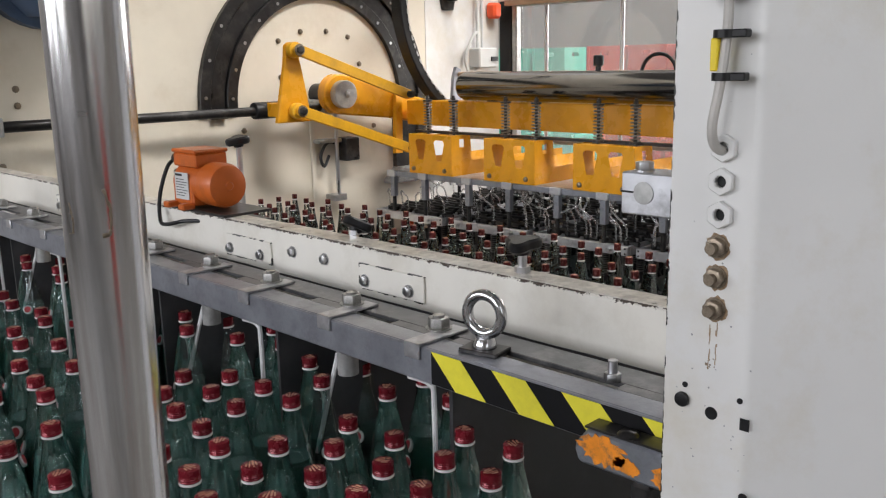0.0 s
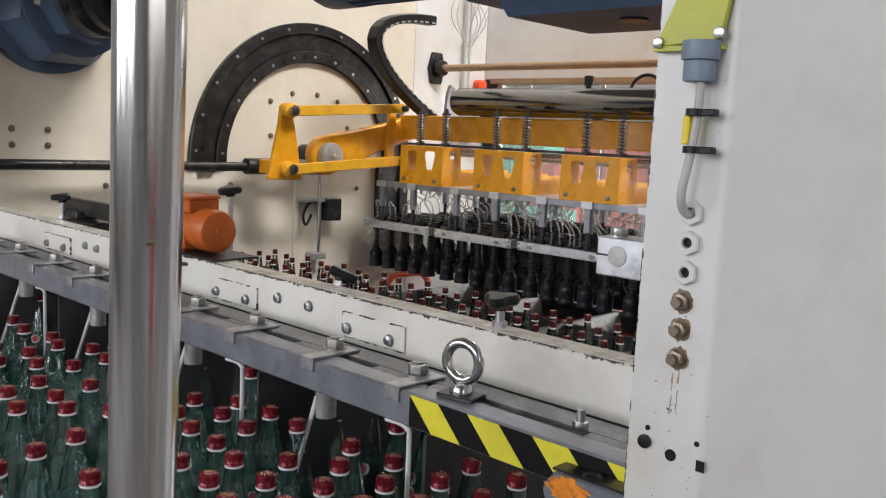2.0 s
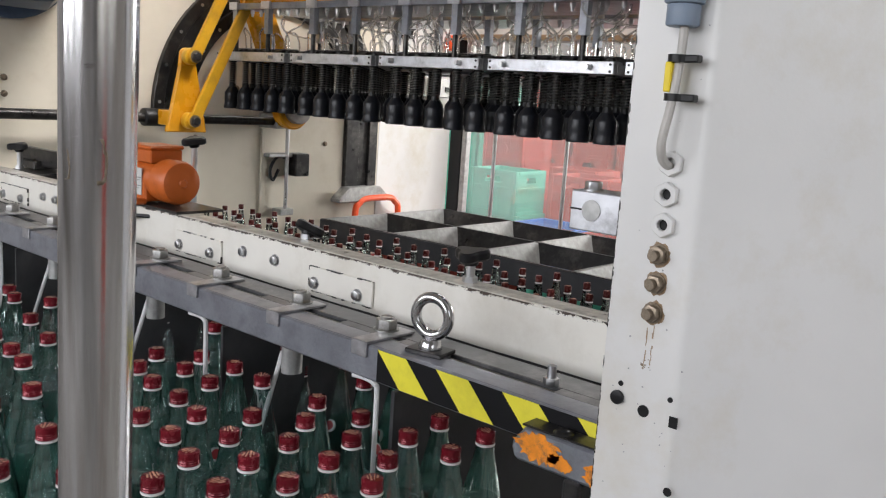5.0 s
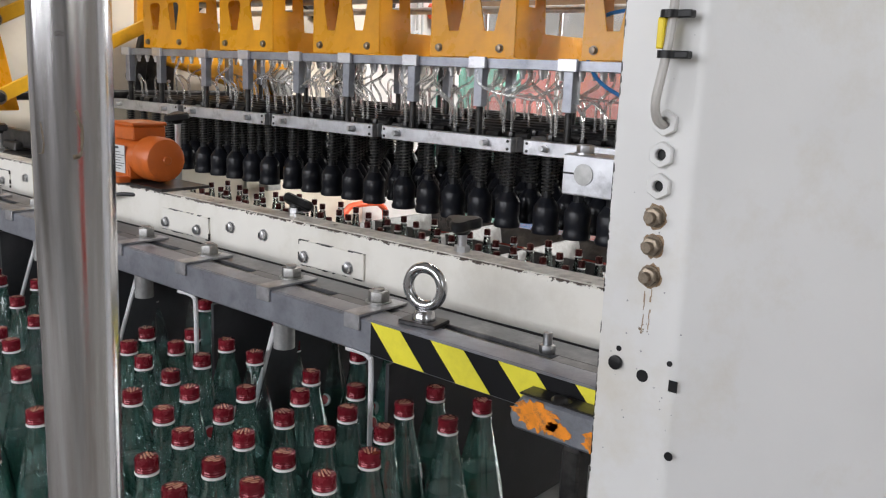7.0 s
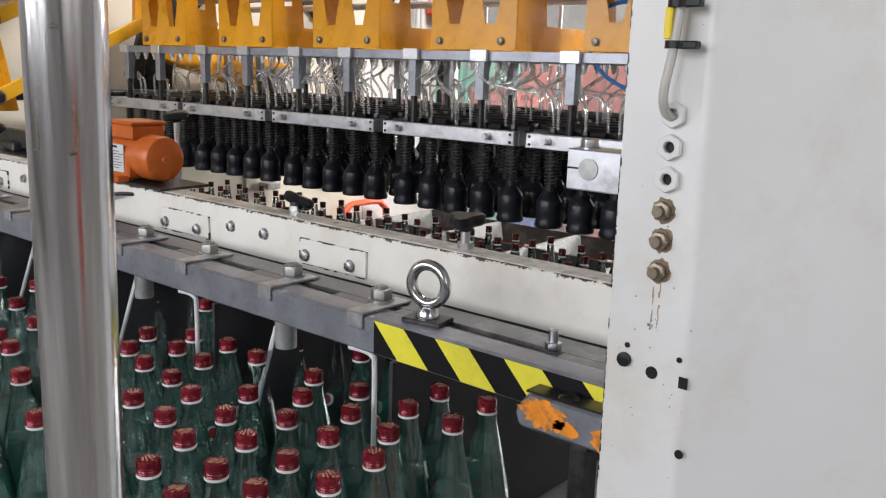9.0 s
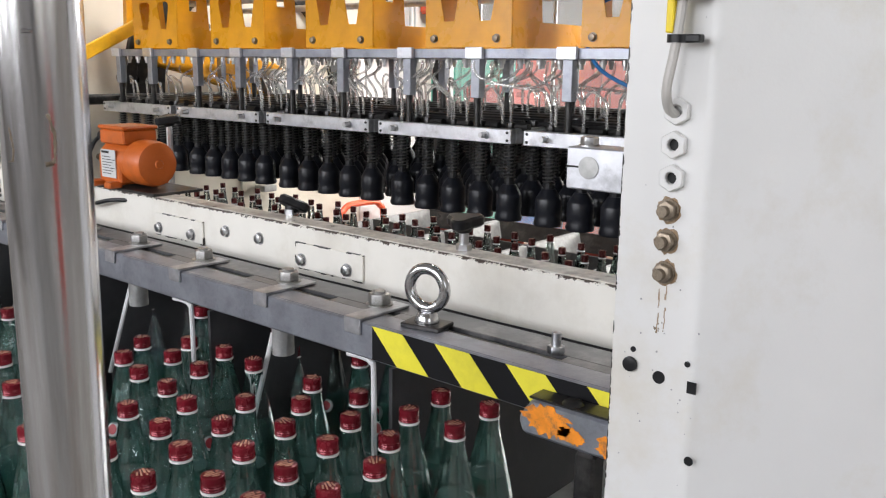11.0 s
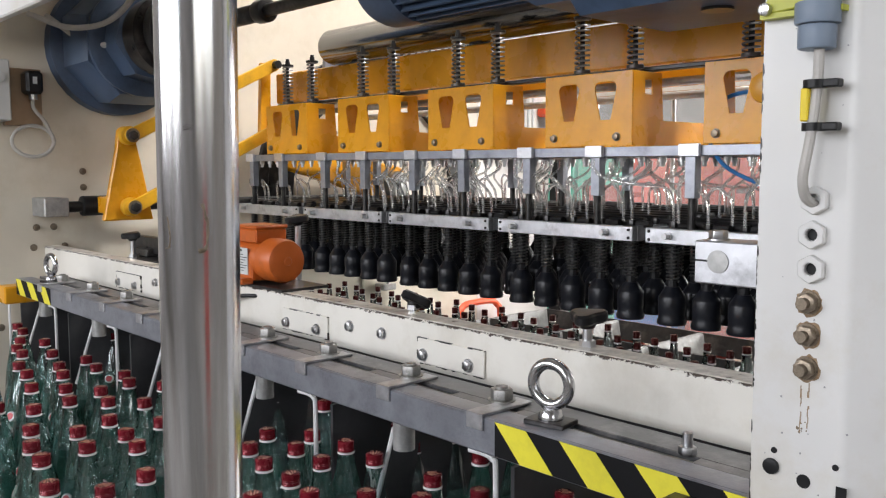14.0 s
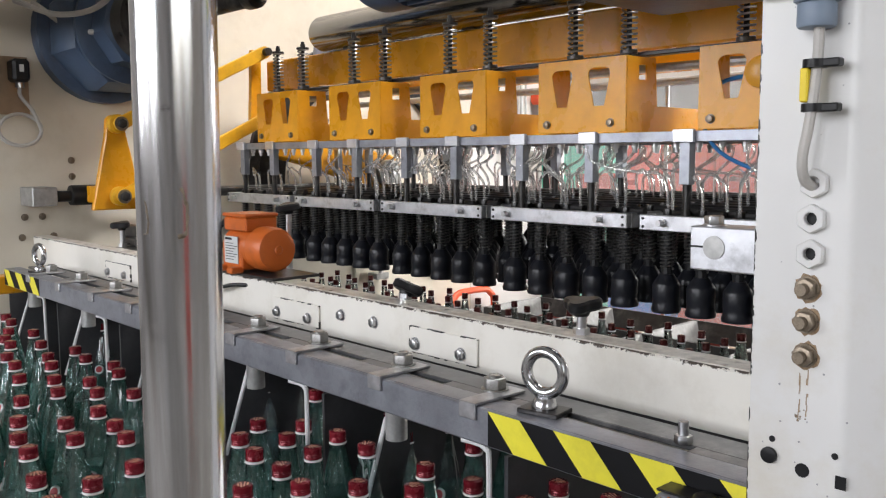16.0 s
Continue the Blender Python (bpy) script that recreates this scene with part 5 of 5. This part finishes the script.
# ---- gripper head ----
def gripper_head():
    top = thing("gripper_head", "yellow gripper head with rows of black bottle cups", "gripper head")
    # main box beam
    bm = bm_new()
    add_box(bm, (-1.56, 0.12, 0.152), (0.62, 0.21, 0.249), 0.004)
    part("main_beam", bm, YELLOW, top)
    part("lower_rail", add_box(bm_new(), (-1.44, 0.05, 0.131), (0.6, 0.075, 0.140), 0.002), DARKSTEEL, top)
    part("rear_beam", add_box(bm_new(), (-1.56, 0.50, 0.152), (0.62, 0.59, 0.249), 0.004), YELLOW, top)
    part("end_bracket", add_prism(bm_new(), [(0.06, 0.04), (0.100, 0.04), (0.105, 0.285), (0.07, 0.285)], 0.02, at(-1.585, 0, 0) @ YZ, bevel=0.002), YELLOW, top)
    # perforated boxes
    box0 = None
    for k in range(5):
        x = -1.42 + 0.385 * k
        if box0 is None:
            w, z0, z1 = 0.226, -0.018, 0.130
            def taper(cx):
                return arc(cx - 0.014, 0.098, 0.013, 180, 90, 4) + arc(cx + 0.014, 0.098, 0.013, 90, 0, 4) + [(cx + 0.013, 0.035), (cx - 0.013, 0.035)]
            bm = bm_new()
            add_prism(bm, [(0, z0), (w, z0), (w, z1), (0, z1)], 0.003, XZ, [taper(0.065), taper(0.160)], bevel=0.0006)
            add_box(bm, (0.0005, 0.0005, z1 - 0.003), (w - 0.0005, 0.045, z1))
            box0 = part("box_front", bm, YELLOW, top, smooth=False)
            bm = bm_new()
            low = [(0.001, z0), (0.66, z0), (0.66, 0.034), (0.105, 0.034), (0.098, z1), (0.001, z1)]
            add_prism(bm, low, 0.003, at(w - 0.003, 0, 0) @ YZ, [[(0.040, 0.085), (0.066, 0.085), (0.066, 0.115), (0.040, 0.115)]])
            add_prism(bm, low, 0.003, YZ)
            side = part("box_side", bm, YELLOW, top, smooth=False)
            bolt = part("box_bolt", hex_bolt(0.0075, 0.006, 0.009), RUST, box0)
            bolt.matrix_basis = at(0.026, -0.003, 0.0) @ Matrix.Rotation(radians(90), 4, "X")
            again(bolt, at(0.190, -0.003, 0.0) @ Matrix.Rotation(radians(90), 4, "X"), box0)
            fr, sd = box0, side
        else:
            fr = again(box0, at(x, 0, 0))
            sd = again(side, at(x, 0, 0))
            for dx in (0.026, 0.190):
                again(bolt, at(dx, -0.003, 0.0) @ Matrix.Rotation(radians(90), 4, "X"), fr)
        for o in (fr, sd):
            o.matrix_basis = at(x, 0, 0)
    # spring rods
    coil = None
    for k in range(5):
        for dx in (0.070, 0.205):
            m = at(-1.42 + 0.385 * k + dx, 0.034, 0.138)
            if coil is None:
                coil = part("spring", add_sweep(bm_new(), [(0.0150 * math.cos(a), 0.0150 * math.sin(a), 0.005 + 0.105 * a / (math.tau * 10)) for a in (math.tau * 10 * i / 140 for i in range(141))], 0.0023, 5), WIRE, top)
                bm = bm_new()
                add_cyl(bm, (0, 0, -0.01), (0, 0, 0.135), 0.0055, seg=10)
                add_cyl(bm, (0, 0, 0.112), (0, 0, 0.118), 0.0185, seg=14)
                add_cyl(bm, (0, 0, 0.119), (0, 0, 0.128), 0.008, seg=6)
                add_cyl(bm, (0, 0, -0.002), (0, 0, 0.005), 0.0175, seg=14)
                rod = part("spring_rod", bm, DARKSTEEL, top)
                coil.matrix_basis = rod.matrix_basis = m
            else:
                again(coil, m)
                again(rod, m)
    # air tank
    part("air_tank", add_lathe(bm_new(), [(0, 0), (0.034, 0.003), (0.046, 0.010), (0.052, 0.024), (0.052, 1.85), (0, 1.86)], 36, at(-1.250, 0.118, 0.3035) @ Matrix.Rotation(radians(90), 4, "Y")), TANK, top, "polished steel air tank")
    for x in (-1.1, -0.6, 0.0):
        part("tank_saddle", add_box(bm_new(), (x - 0.02, 0.110, 0.2492), (x + 0.02, 0.146, 0.2562), 0.001), DARKSTEEL, top)
    # air line behind the tank with its valve knob and hose loop
    part("air_pipe", add_cyl(bm_new(), (-1.36, 0.215, 0.345), (0.55, 0.215, 0.345), 0.010, seg=12), BROWN, top)
    part("pipe_flange", add_prism(bm_new(), [(0.155, 0.249), (0.205, 0.249), (0.215, 0.30), (0.205, 0.365), (0.180, 0.375), (0.165, 0.34)], 0.016, at(-1.372, 0.02, 0) @ YZ, bevel=0.002), RAILSTEEL, top)
    part("valve_knob", add_lathe(bm_new(), [(0, 0.318), (0.010, 0.318), (0.010, 0.338), (0.017, 0.341), (0.018, 0.372), (0.014, 0.375), (0, 0.375)], 16, at(-0.71, 0.215, 0.03)), BLACK, top)
    part("hose_loop", add_sweep(bm_new(), [(-0.48 + 0.062 * math.cos(math.pi * k / 16), 0.215, 0.345 + 0.060 * math.sin(math.pi * k / 16)) for k in range(17)], 0.006, 8), BLACK, top)
    # upper manifold rails, posts and trays
    for yy in (0.0, 0.37):
        part("manifold_rail", add_box(bm_new(), (-1.56, yy + 0.004, -0.040), (0.58, yy + 0.030, -0.020), 0.001), RAILSTEEL, top)
        part("manifold_plate", add_box(bm_new(), (-1.56, yy + 0.030, -0.034), (0.58, yy + 0.34, -0.026)), ALU, top)
    tray = post = None
    for k in range(6):
        for j in range(2):
            x, y = -1.635 + 0.4055 * k, 0.37 * j
            m = at(x, y, 0)
            if k == 5:
                continue
            if tray is None:
                bm = bm_new()
                add_box(bm, (0.008, 0.0, -0.210), (0.383, 0.018, -0.180), 0.0015)
                add_box(bm, (0.008, 0.0185, -0.210), (0.020, 0.3395, -0.180), 0.0012)
                add_box(bm, (0.371, 0.0185, -0.210), (0.383, 0.3395, -0.180), 0.0012)
                add_box(bm, (0.0205, 0.0185, -0.204), (0.3705, 0.3395, -0.188))
                add_box(bm, (0.008, 0.34, -0.210), (0.383, 0.355, -0.180), 0.0015)
                tray = part("tray", bm, ALU, top, "scuffed aluminium gripper tray")
                bm = bm_new()
                add_cyl(bm, (0, 0, 0), (0, -0.004, 0), 0.0085, seg=12)
                add_cyl(bm, (0, -0.004, 0), (0, -0.017, 0), 0.0062, seg=6)
                ts = part("tray_screw", bm, STEEL, tray)
                ts.matrix_basis = at(0.062, 0, -0.194)
                again(ts, at(0.318, 0, -0.194), tray)
                dots = [part("tray_rivet", add_cyl(bm_new(), (0, 0, 0), (0, -0.002, 0), 0.003, seg=8), BLACK, tray)]
                dots[0].matrix_basis = at(0.017, 0, -0.187)
                for xx, zz in ((0.017, -0.203), (0.374, -0.187), (0.374, -0.203)):
                    dots.append(again(dots[0], at(xx, 0, zz)))
                bm = bm_new()
                for r in range(4):
                    yy = 0.045 + 0.086 * r
                    add_cyl(bm, (0.025, yy + 0.022, -0.174), (0.366, yy + 0.022, -0.174), 0.010, seg=10)
                    for c in range(5):
                        xx = 0.044 + 0.0765 * c
                        add_cyl(bm, (xx, yy, -0.1875), (xx, yy, -0.169), 0.0095, seg=8, bevel=0.001)
                        add_cyl(bm, (xx + 0.014, yy, -0.178), (xx + 0.046, yy, -0.178), 0.0085, seg=8)
                valve = part("valve_block", bm, DARKSTEEL, tray, "black pneumatic fittings")
                tray.matrix_basis = m
            else:
                t = again(tray, m)
                again(ts, at(0.062, 0, -0.194), t)
                again(ts, at(0.318, 0, -0.194), t)
                for d in dots:
                    again(d, d.matrix_basis.copy(), t)
                again(valve, Matrix(), t)
    for j in range(2):
        for x in (-1.527, -1.352, -1.123, -0.931, -0.721, -0.537, -0.324, -0.132, 0.091, 0.275, 0.48):
            m = at(x, 0.37 * j + 0.006, 0)
            if post is None:
                bm = bm_new()
                add_box(bm, (-0.011, -0.004, -0.120), (0.011, 0.016, -0.0405), 0.001)
                post = part("post", bm, RAILSTEEL, top)
                prod = part("post_rod", add_cyl(bm_new(), (0, 0.006, -0.181), (0, 0.006, -0.1202), 0.0075, seg=10), DARKSTEEL, post)
                cp = part("post_cap", add_box(bm_new(), (-0.022, -0.012, -0.0410), (0.022, -0.003, -0.017), 0.001), ALU, top)
                post.matrix_basis = cp.matrix_basis = m
            else:
                again(prod, Matrix(), again(post, m))
                again(cp, m)
    # cups on their sprung stems, with a hose up to the manifold
    cup = None
    rng = random.Random(11)
    hoses = []
    for v in range(9):
        bm = bm_new()
        dx = (0.035, 0.065, -0.03, 0.09, -0.055, 0.045, 0.05, 0.17, 0.22)[v]
        if v < 5:
            pts = [(0, 0, -0.171), (0, -0.002, -0.132), (dx * 0.12, -0.012, -0.112), (dx * 0.45, -0.020, -0.094), (dx * 0.85, -0.012, -0.078), (dx, 0.0, -0.062), (dx, 0.004, -0.045)]
        elif v > 6:
            h = -0.098 if v == 7 else -0.108
            pts = [(0, 0, -0.171), (-0.002, -0.004, -0.128), (-0.014, -0.012, h - 0.004), (-0.05, -0.018, h), (-0.65 * dx, -0.014, h + 0.008), (-0.9 * dx, -0.006, -0.078), (-dx, 0.002, -0.060), (-dx, 0.004, -0.045)]
        else:
            h = -0.085 if v == 5 else -0.100
            pts = [(0, 0, -0.171), (0, -0.004, -0.125), (dx * 0.15, -0.012, h - 0.012), (dx * 0.5, -0.016, h), (dx * 0.85, -0.012, h - 0.012), (dx, -0.004, -0.125), (dx, 0, -0.171)]
        add_sweep(bm, smooth_path(pts, 5), 0.0030, 8)
        hoses.append(part("hose", bm, HOSE, top, "clear air hose"))
    hose_used = set()
    nip = None
    for k in range(5):
        for j in range(2):
            for c in range(5):
                for r in range(4):
                    x, y = -1.635 + 0.4055 * k + 0.044 + 0.0765 * c, 0.37 * j + 0.045 + 0.086 * r
                    m = at(x, y, 0)
                    if cup is None:
                        cup = part("cup", add_lathe(bm_new(), [(0, -0.342), (0.020, -0.355), (0.022, -0.372), (0.0280, -0.374), (0.0295, -0.368), (0.0268, -0.360), (0.0262, -0.350), (0.0270, -0.346), (0.0270, -0.320), (0.0255, -0.316), (0.0170, -0.303), (0.0140, -0.298), (0, -0.297)], 20), RUBBER, top, "black rubber bottle cup")
                        bm = bm_new()
                        add_cyl(bm, (0, 0, -0.299), (0, 0, -0.21), 0.0085, seg=10)
                        add_cyl(bm, (0, 0, -0.299), (0, 0, -0.286), 0.0115, seg=10)
                        add_cyl(bm, (0, 0, -0.2135), (0, 0, -0.2095), 0.014, seg=12)
                        stem = part("stem", bm, BLACK, cup)
                        spr = part("spring", add_sweep(bm_new(), [(0.0125 * math.cos(a), 0.0125 * math.sin(a), -0.288 + 0.074 * a / (math.tau * 10)) for a in (math.tau * 10 * i / 90 for i in range(91))], 0.0018, 4), WIRE, cup, "bright coil spring")
                        cup.matrix_basis = m
                    else:
                        o = again(cup, m)
                        again(stem, Matrix(), o)
                        again(spr, Matrix(), o)
                    if r % 2:
                        continue
                    h = rng.choice((0, 1, 2, 3, 4, 5, 5, 6, 6, 6, 7, 8))
                    hm = m @ Matrix.Rotation(rng.choice((0, 0.3, -0.3)), 4, "Z")
                    if h in hose_used:
                        again(hoses[h], hm)
                    else:
                        hoses[h].matrix_basis = hm
                        hose_used.add(h)
                    if r == 0 and len(hose_used) == 9:
                        again(hoses[rng.randrange(5)], m @ at(rng.uniform(-0.03, 0.03), -0.018, 0) @ Matrix.Rotation(rng.uniform(-0.5, 0.5), 4, "Z"))
        # row of nipples under the manifold
    for k in range(44):
        for j in range(2):
            m = at(-1.54 + 0.048 * k, 0.37 * j + 0.05, 0)
            if nip is None:
                nip = part("nipple", add_lathe(bm_new(), [(0, -0.0600), (0.0045, -0.0595), (0.0050, -0.050), (0.0075, -0.0495), (0.0075, -0.035), (0, -0.0345)], 10), STEEL, top)
                nip.matrix_basis = m
            else:
                again(nip, m)
    part("blue_hose", add_sweep(bm_new(), smooth_path([(0.22, 0.03, 0.078), (0.155, 0.02, 0.066), (0.124, 0.012, 0.030), (0.126, 0.008, -0.012), (0.155, 0.018, -0.060), (0.22, 0.04, -0.095), (0.30, 0.07, -0.125)]), 0.0038, 8), HOSEB, top)
    part("end_disc", add_cyl(bm_new(), (0.250, -0.03, 0.075), (0.250, -0.005, 0.075), 0.027, seg=24, bevel=0.003), YELLOW, top)
    part("tie_rod", add_cyl(bm_new(), (-1.42, 0.16, 0.118), (0.6, 0.16, 0.118), 0.009, seg=10), GALV, top)
    part("tie_rod", add_cyl(bm_new(), (-1.42, 0.28, 0.10), (0.6, 0.28, 0.10), 0.009, seg=10), GALV, top)
    return top


HEAD = gripper_head()


def drive_arm():
    """The swinging arm: pivot at its origin, head shaft at the other end."""
    top = thing("crank", "orange-yellow painted swinging crank with round hub", "crank")
    L = 0.465
    out = arc(0, 0, 0.075, 90, 270, 12) + [(L * 0.6, -0.052)] + arc(L, 0, 0.048, -90, 90, 10) + [(L * 0.6, 0.052)]
    part("arm", add_prism(bm_new(), out, 0.05, at(0, 0, 0) @ YZ, bevel=0.006), YELLOW, top)
    part("hub", add_cyl(bm_new(), (0.05, 0, 0), (0.085, 0, 0), 0.052, seg=28, bevel=0.004), GALV, top)
    part("hub_bolt", hex_bolt(0.012, 0.008), STEEL, top).matrix_basis = at(0.085, 0, 0) @ Matrix.Rotation(radians(90), 4, "Y")
    part("shaft", add_cyl(bm_new(), (-0.10, 0, 0), (-0.001, 0, 0), 0.04, seg=20), DARKSTEEL, top)
    return top


ARM = drive_arm()


def lever_carriage():
    top = thing("lever_plate", "yellow painted triangular lever plate on the guide rod", "lever")
    out = [(-0.075, -0.04), (0.075, -0.04), (0.045, 0.12)] + arc(0.0, 0.21, 0.028, 40, 150, 6) + [(-0.03, 0.17)]
    part("plate", add_prism(bm_new(), out, 0.02, at(-0.02, 0, 0) @ YZ, bevel=0.003), YELLOW, top)
    part("slide", add_cyl(bm_new(), (-0.11, -0.10, 0.002), (-0.11, 0.03, 0.002), 0.03, seg=20, bevel=0.004), BLACK, top)
    part("slide_web", add_box(bm_new(), (-0.085, -0.06, -0.02), (-0.0205, 0.03, 0.03), 0.003), YELLOW, top)
    for z in (0.0, 0.21):
        part("pin", add_cyl(bm_new(), (-0.021, 0, z), (0.058, 0, z), 0.015, seg=6, bevel=0.002), DARKSTEEL, top)
        part("pin_ring", add_cyl(bm_new(), (0.0, 0, z), (0.028, 0, z), 0.028, seg=20, bevel=0.003), YELLOWL, top)
    return top


LEVER = lever_carriage()
LINK = 0.54


def link_bar():
    top = thing("link_bar", "scuffed yellow parallel link bar", "link bar", "parallel links")
    out = arc(0, 0, 0.019, 90, 270, 8) + arc(LINK, 0, 0.019, -90, 90, 8)
    part("bar", add_prism(bm_new(), out, 0.016, YZ, bevel=0.002), YELLOWL, top)
    part("end_pin", add_cyl(bm_new(), (0.0, LINK, 0), (0.035, LINK, 0), 0.013, seg=14), DARKSTEEL, top)
    part("washer", add_cyl(bm_new(), (0.0162, 0, 0), (0.0195, 0, 0), 0.0205, seg=20), RUST, top)
    return top


LINK_UP, LINK_LOW = link_bar(), link_bar()


def chain_links():
    """Pieces of the drag chain that hangs between the frame and the head."""
    out = []
    first = None
    for k in range(26):
        o = thing("chain_link", "black plastic drag chain link with pale rim", "drag chain", "drag chain links")
        if first is None:
            b = part("body", add_box(bm_new(), (0.0, -0.022, -0.017), (0.055, 0.023, 0.019), 0.004), BLACK, o)
            r = part("rivet", add_box(bm_new(), (0.0555, -0.010, 0.010), (0.0575, 0.008, 0.016)), GALV, o)
            first = (b, r)
        else:
            for p in first:
                again(p, Matrix(), o)
        out.append(o)
    return out


CHAIN = chain_links()

# ---- what moves ----
# angle of the drive arm, in degrees from the rear, over the seconds
SWING = ((0.0, -25.0), (0.5, -22.4), (1.0, -17.6), (1.5, -8.8), (2.0, 1.6), (2.5, 16.2), (3.0, 32.1), (3.5, 48.0), (4.0, 64.0), (4.25, 72.5), (4.75, 91), (5.25, 112), (5.75, 131), (6.1, 141), (6.3, 144.8), (6.5, 148.3), (6.75, 151.5), (7.0, 153.3), (7.5, 152.6), (16.0, 152.6))
ARM_R = 0.465


def chain_path(hy, hz):
    """Where the drag chain's links lie, from the fixed end above to the head."""
    a, d = Vector((0, 1.605, 1.97)), Vector((0, hy + 0.125, hz - 0.02))

    def curve(k):
        p1, p2 = a + Vector((0, -k, 0)), d + Vector((0, -k, 0.45 * k))
        return [((1 - s) ** 3) * a + 3 * s * (1 - s) ** 2 * p1 + 3 * s * s * (1 - s) * p2 + s ** 3 * d for s in (i / 200 for i in range(201))]

    # the chain keeps its length: find the bulge that takes it up
    lo, hi = 0.02, 0.8
    for _ in range(18):
        mid = (lo + hi) / 2
        pts = curve(mid)
        if sum((q - p).length for p, q in zip(pts, pts[1:])) < 0.86:
            lo = mid
        else:
            hi = mid
    pts = curve(lo)
    run = [0.0]
    for p, q in zip(pts, pts[1:]):
        run.append(run[-1] + (q - p).length)
    out = []
    for k in range(26):
        goal = run[-1] * (k + 0.5) / 26
        i = min(max(range(len(run)), key=lambda n: -abs(run[n] - goal)), 199)
        tan = pts[i + 1] - pts[i]
        out.append((pts[i].y, pts[i].z, math.degrees(math.atan2(tan.z, tan.y))))
    return out


def motions():
    walk(FRAME, [(t, at(FRAME_X0, FRAME_Y, z)) for t, z in FRAME_ROWS])
    head, arm, lever, up, low = [], [], [], [], []
    chain = [[] for _ in CHAIN]
    last = [None] * len(CHAIN)
    for t, a in SWING:
        c, s = ARM_R * math.cos(radians(a)), ARM_R * math.sin(radians(a))
        head.append((t, at(0, 0.995 + c, 1.334 + s)))
        arm.append((t, at(-1.645, 1.235, 1.42) @ Matrix.Rotation(radians(a + 14), 4, "X")))
        py, pz = 1.08 + c, 1.607 + s
        dz = pz - 1.582
        dy = math.sqrt(LINK ** 2 - dz ** 2)
        ly = py - dy
        lever.append((t, at(-1.55, ly, 1.372)))
        tilt = Matrix.Rotation(math.atan2(dz, dy), 4, "X")
        up.append((t, at(-1.52, ly, 1.582) @ tilt))
        low.append((t, at(-1.52, ly, 1.372) @ tilt))
        for k, (y, z, ang) in enumerate(chain_path(1.12 + c, 1.557 + s)):
            if last[k] is not None:
                while ang - last[k] > 180:
                    ang -= 360
                while ang - last[k] < -180:
                    ang += 360
            last[k] = ang
            chain[k].append((t, at(-1.46, y, z) @ Matrix.Rotation(radians(ang), 4, "X")))
    walk(HEAD, head)
    walk(ARM, arm)
    walk(LEVER, lever)
    walk(LINK_UP, up)
    walk(LINK_LOW, low)
    for o, rows in zip(CHAIN, chain):
        walk(o, rows)
    # the crowd of bottles closes up by one place, then stands
    for o, m, loose in MOVING_BOTTLES:
        d = Vector((0.022, -0.066, 0)) if loose else Vector((0, -0.070, 0))
        walk(o, [(0.0, Matrix.Translation(d) @ m), (0.3, Matrix.Translation(d * 0.72) @ m), (0.6, Matrix.Translation(d * 0.32) @ m), (0.9, Matrix.Translation(d * 0.04) @ m), (1.2, m), (16.0, m)])


# the grid over the crates: low, lifted, low again
FRAME_ROWS = ((0.0, 0.85), (2.1, 0.85), (2.4, 0.885), (2.8, 0.97), (3.1, 1.0), (6.35, 1.0), (6.6, 0.95), (6.85, 0.865), (7.1, 0.85), (16.0, 0.85))
motions()
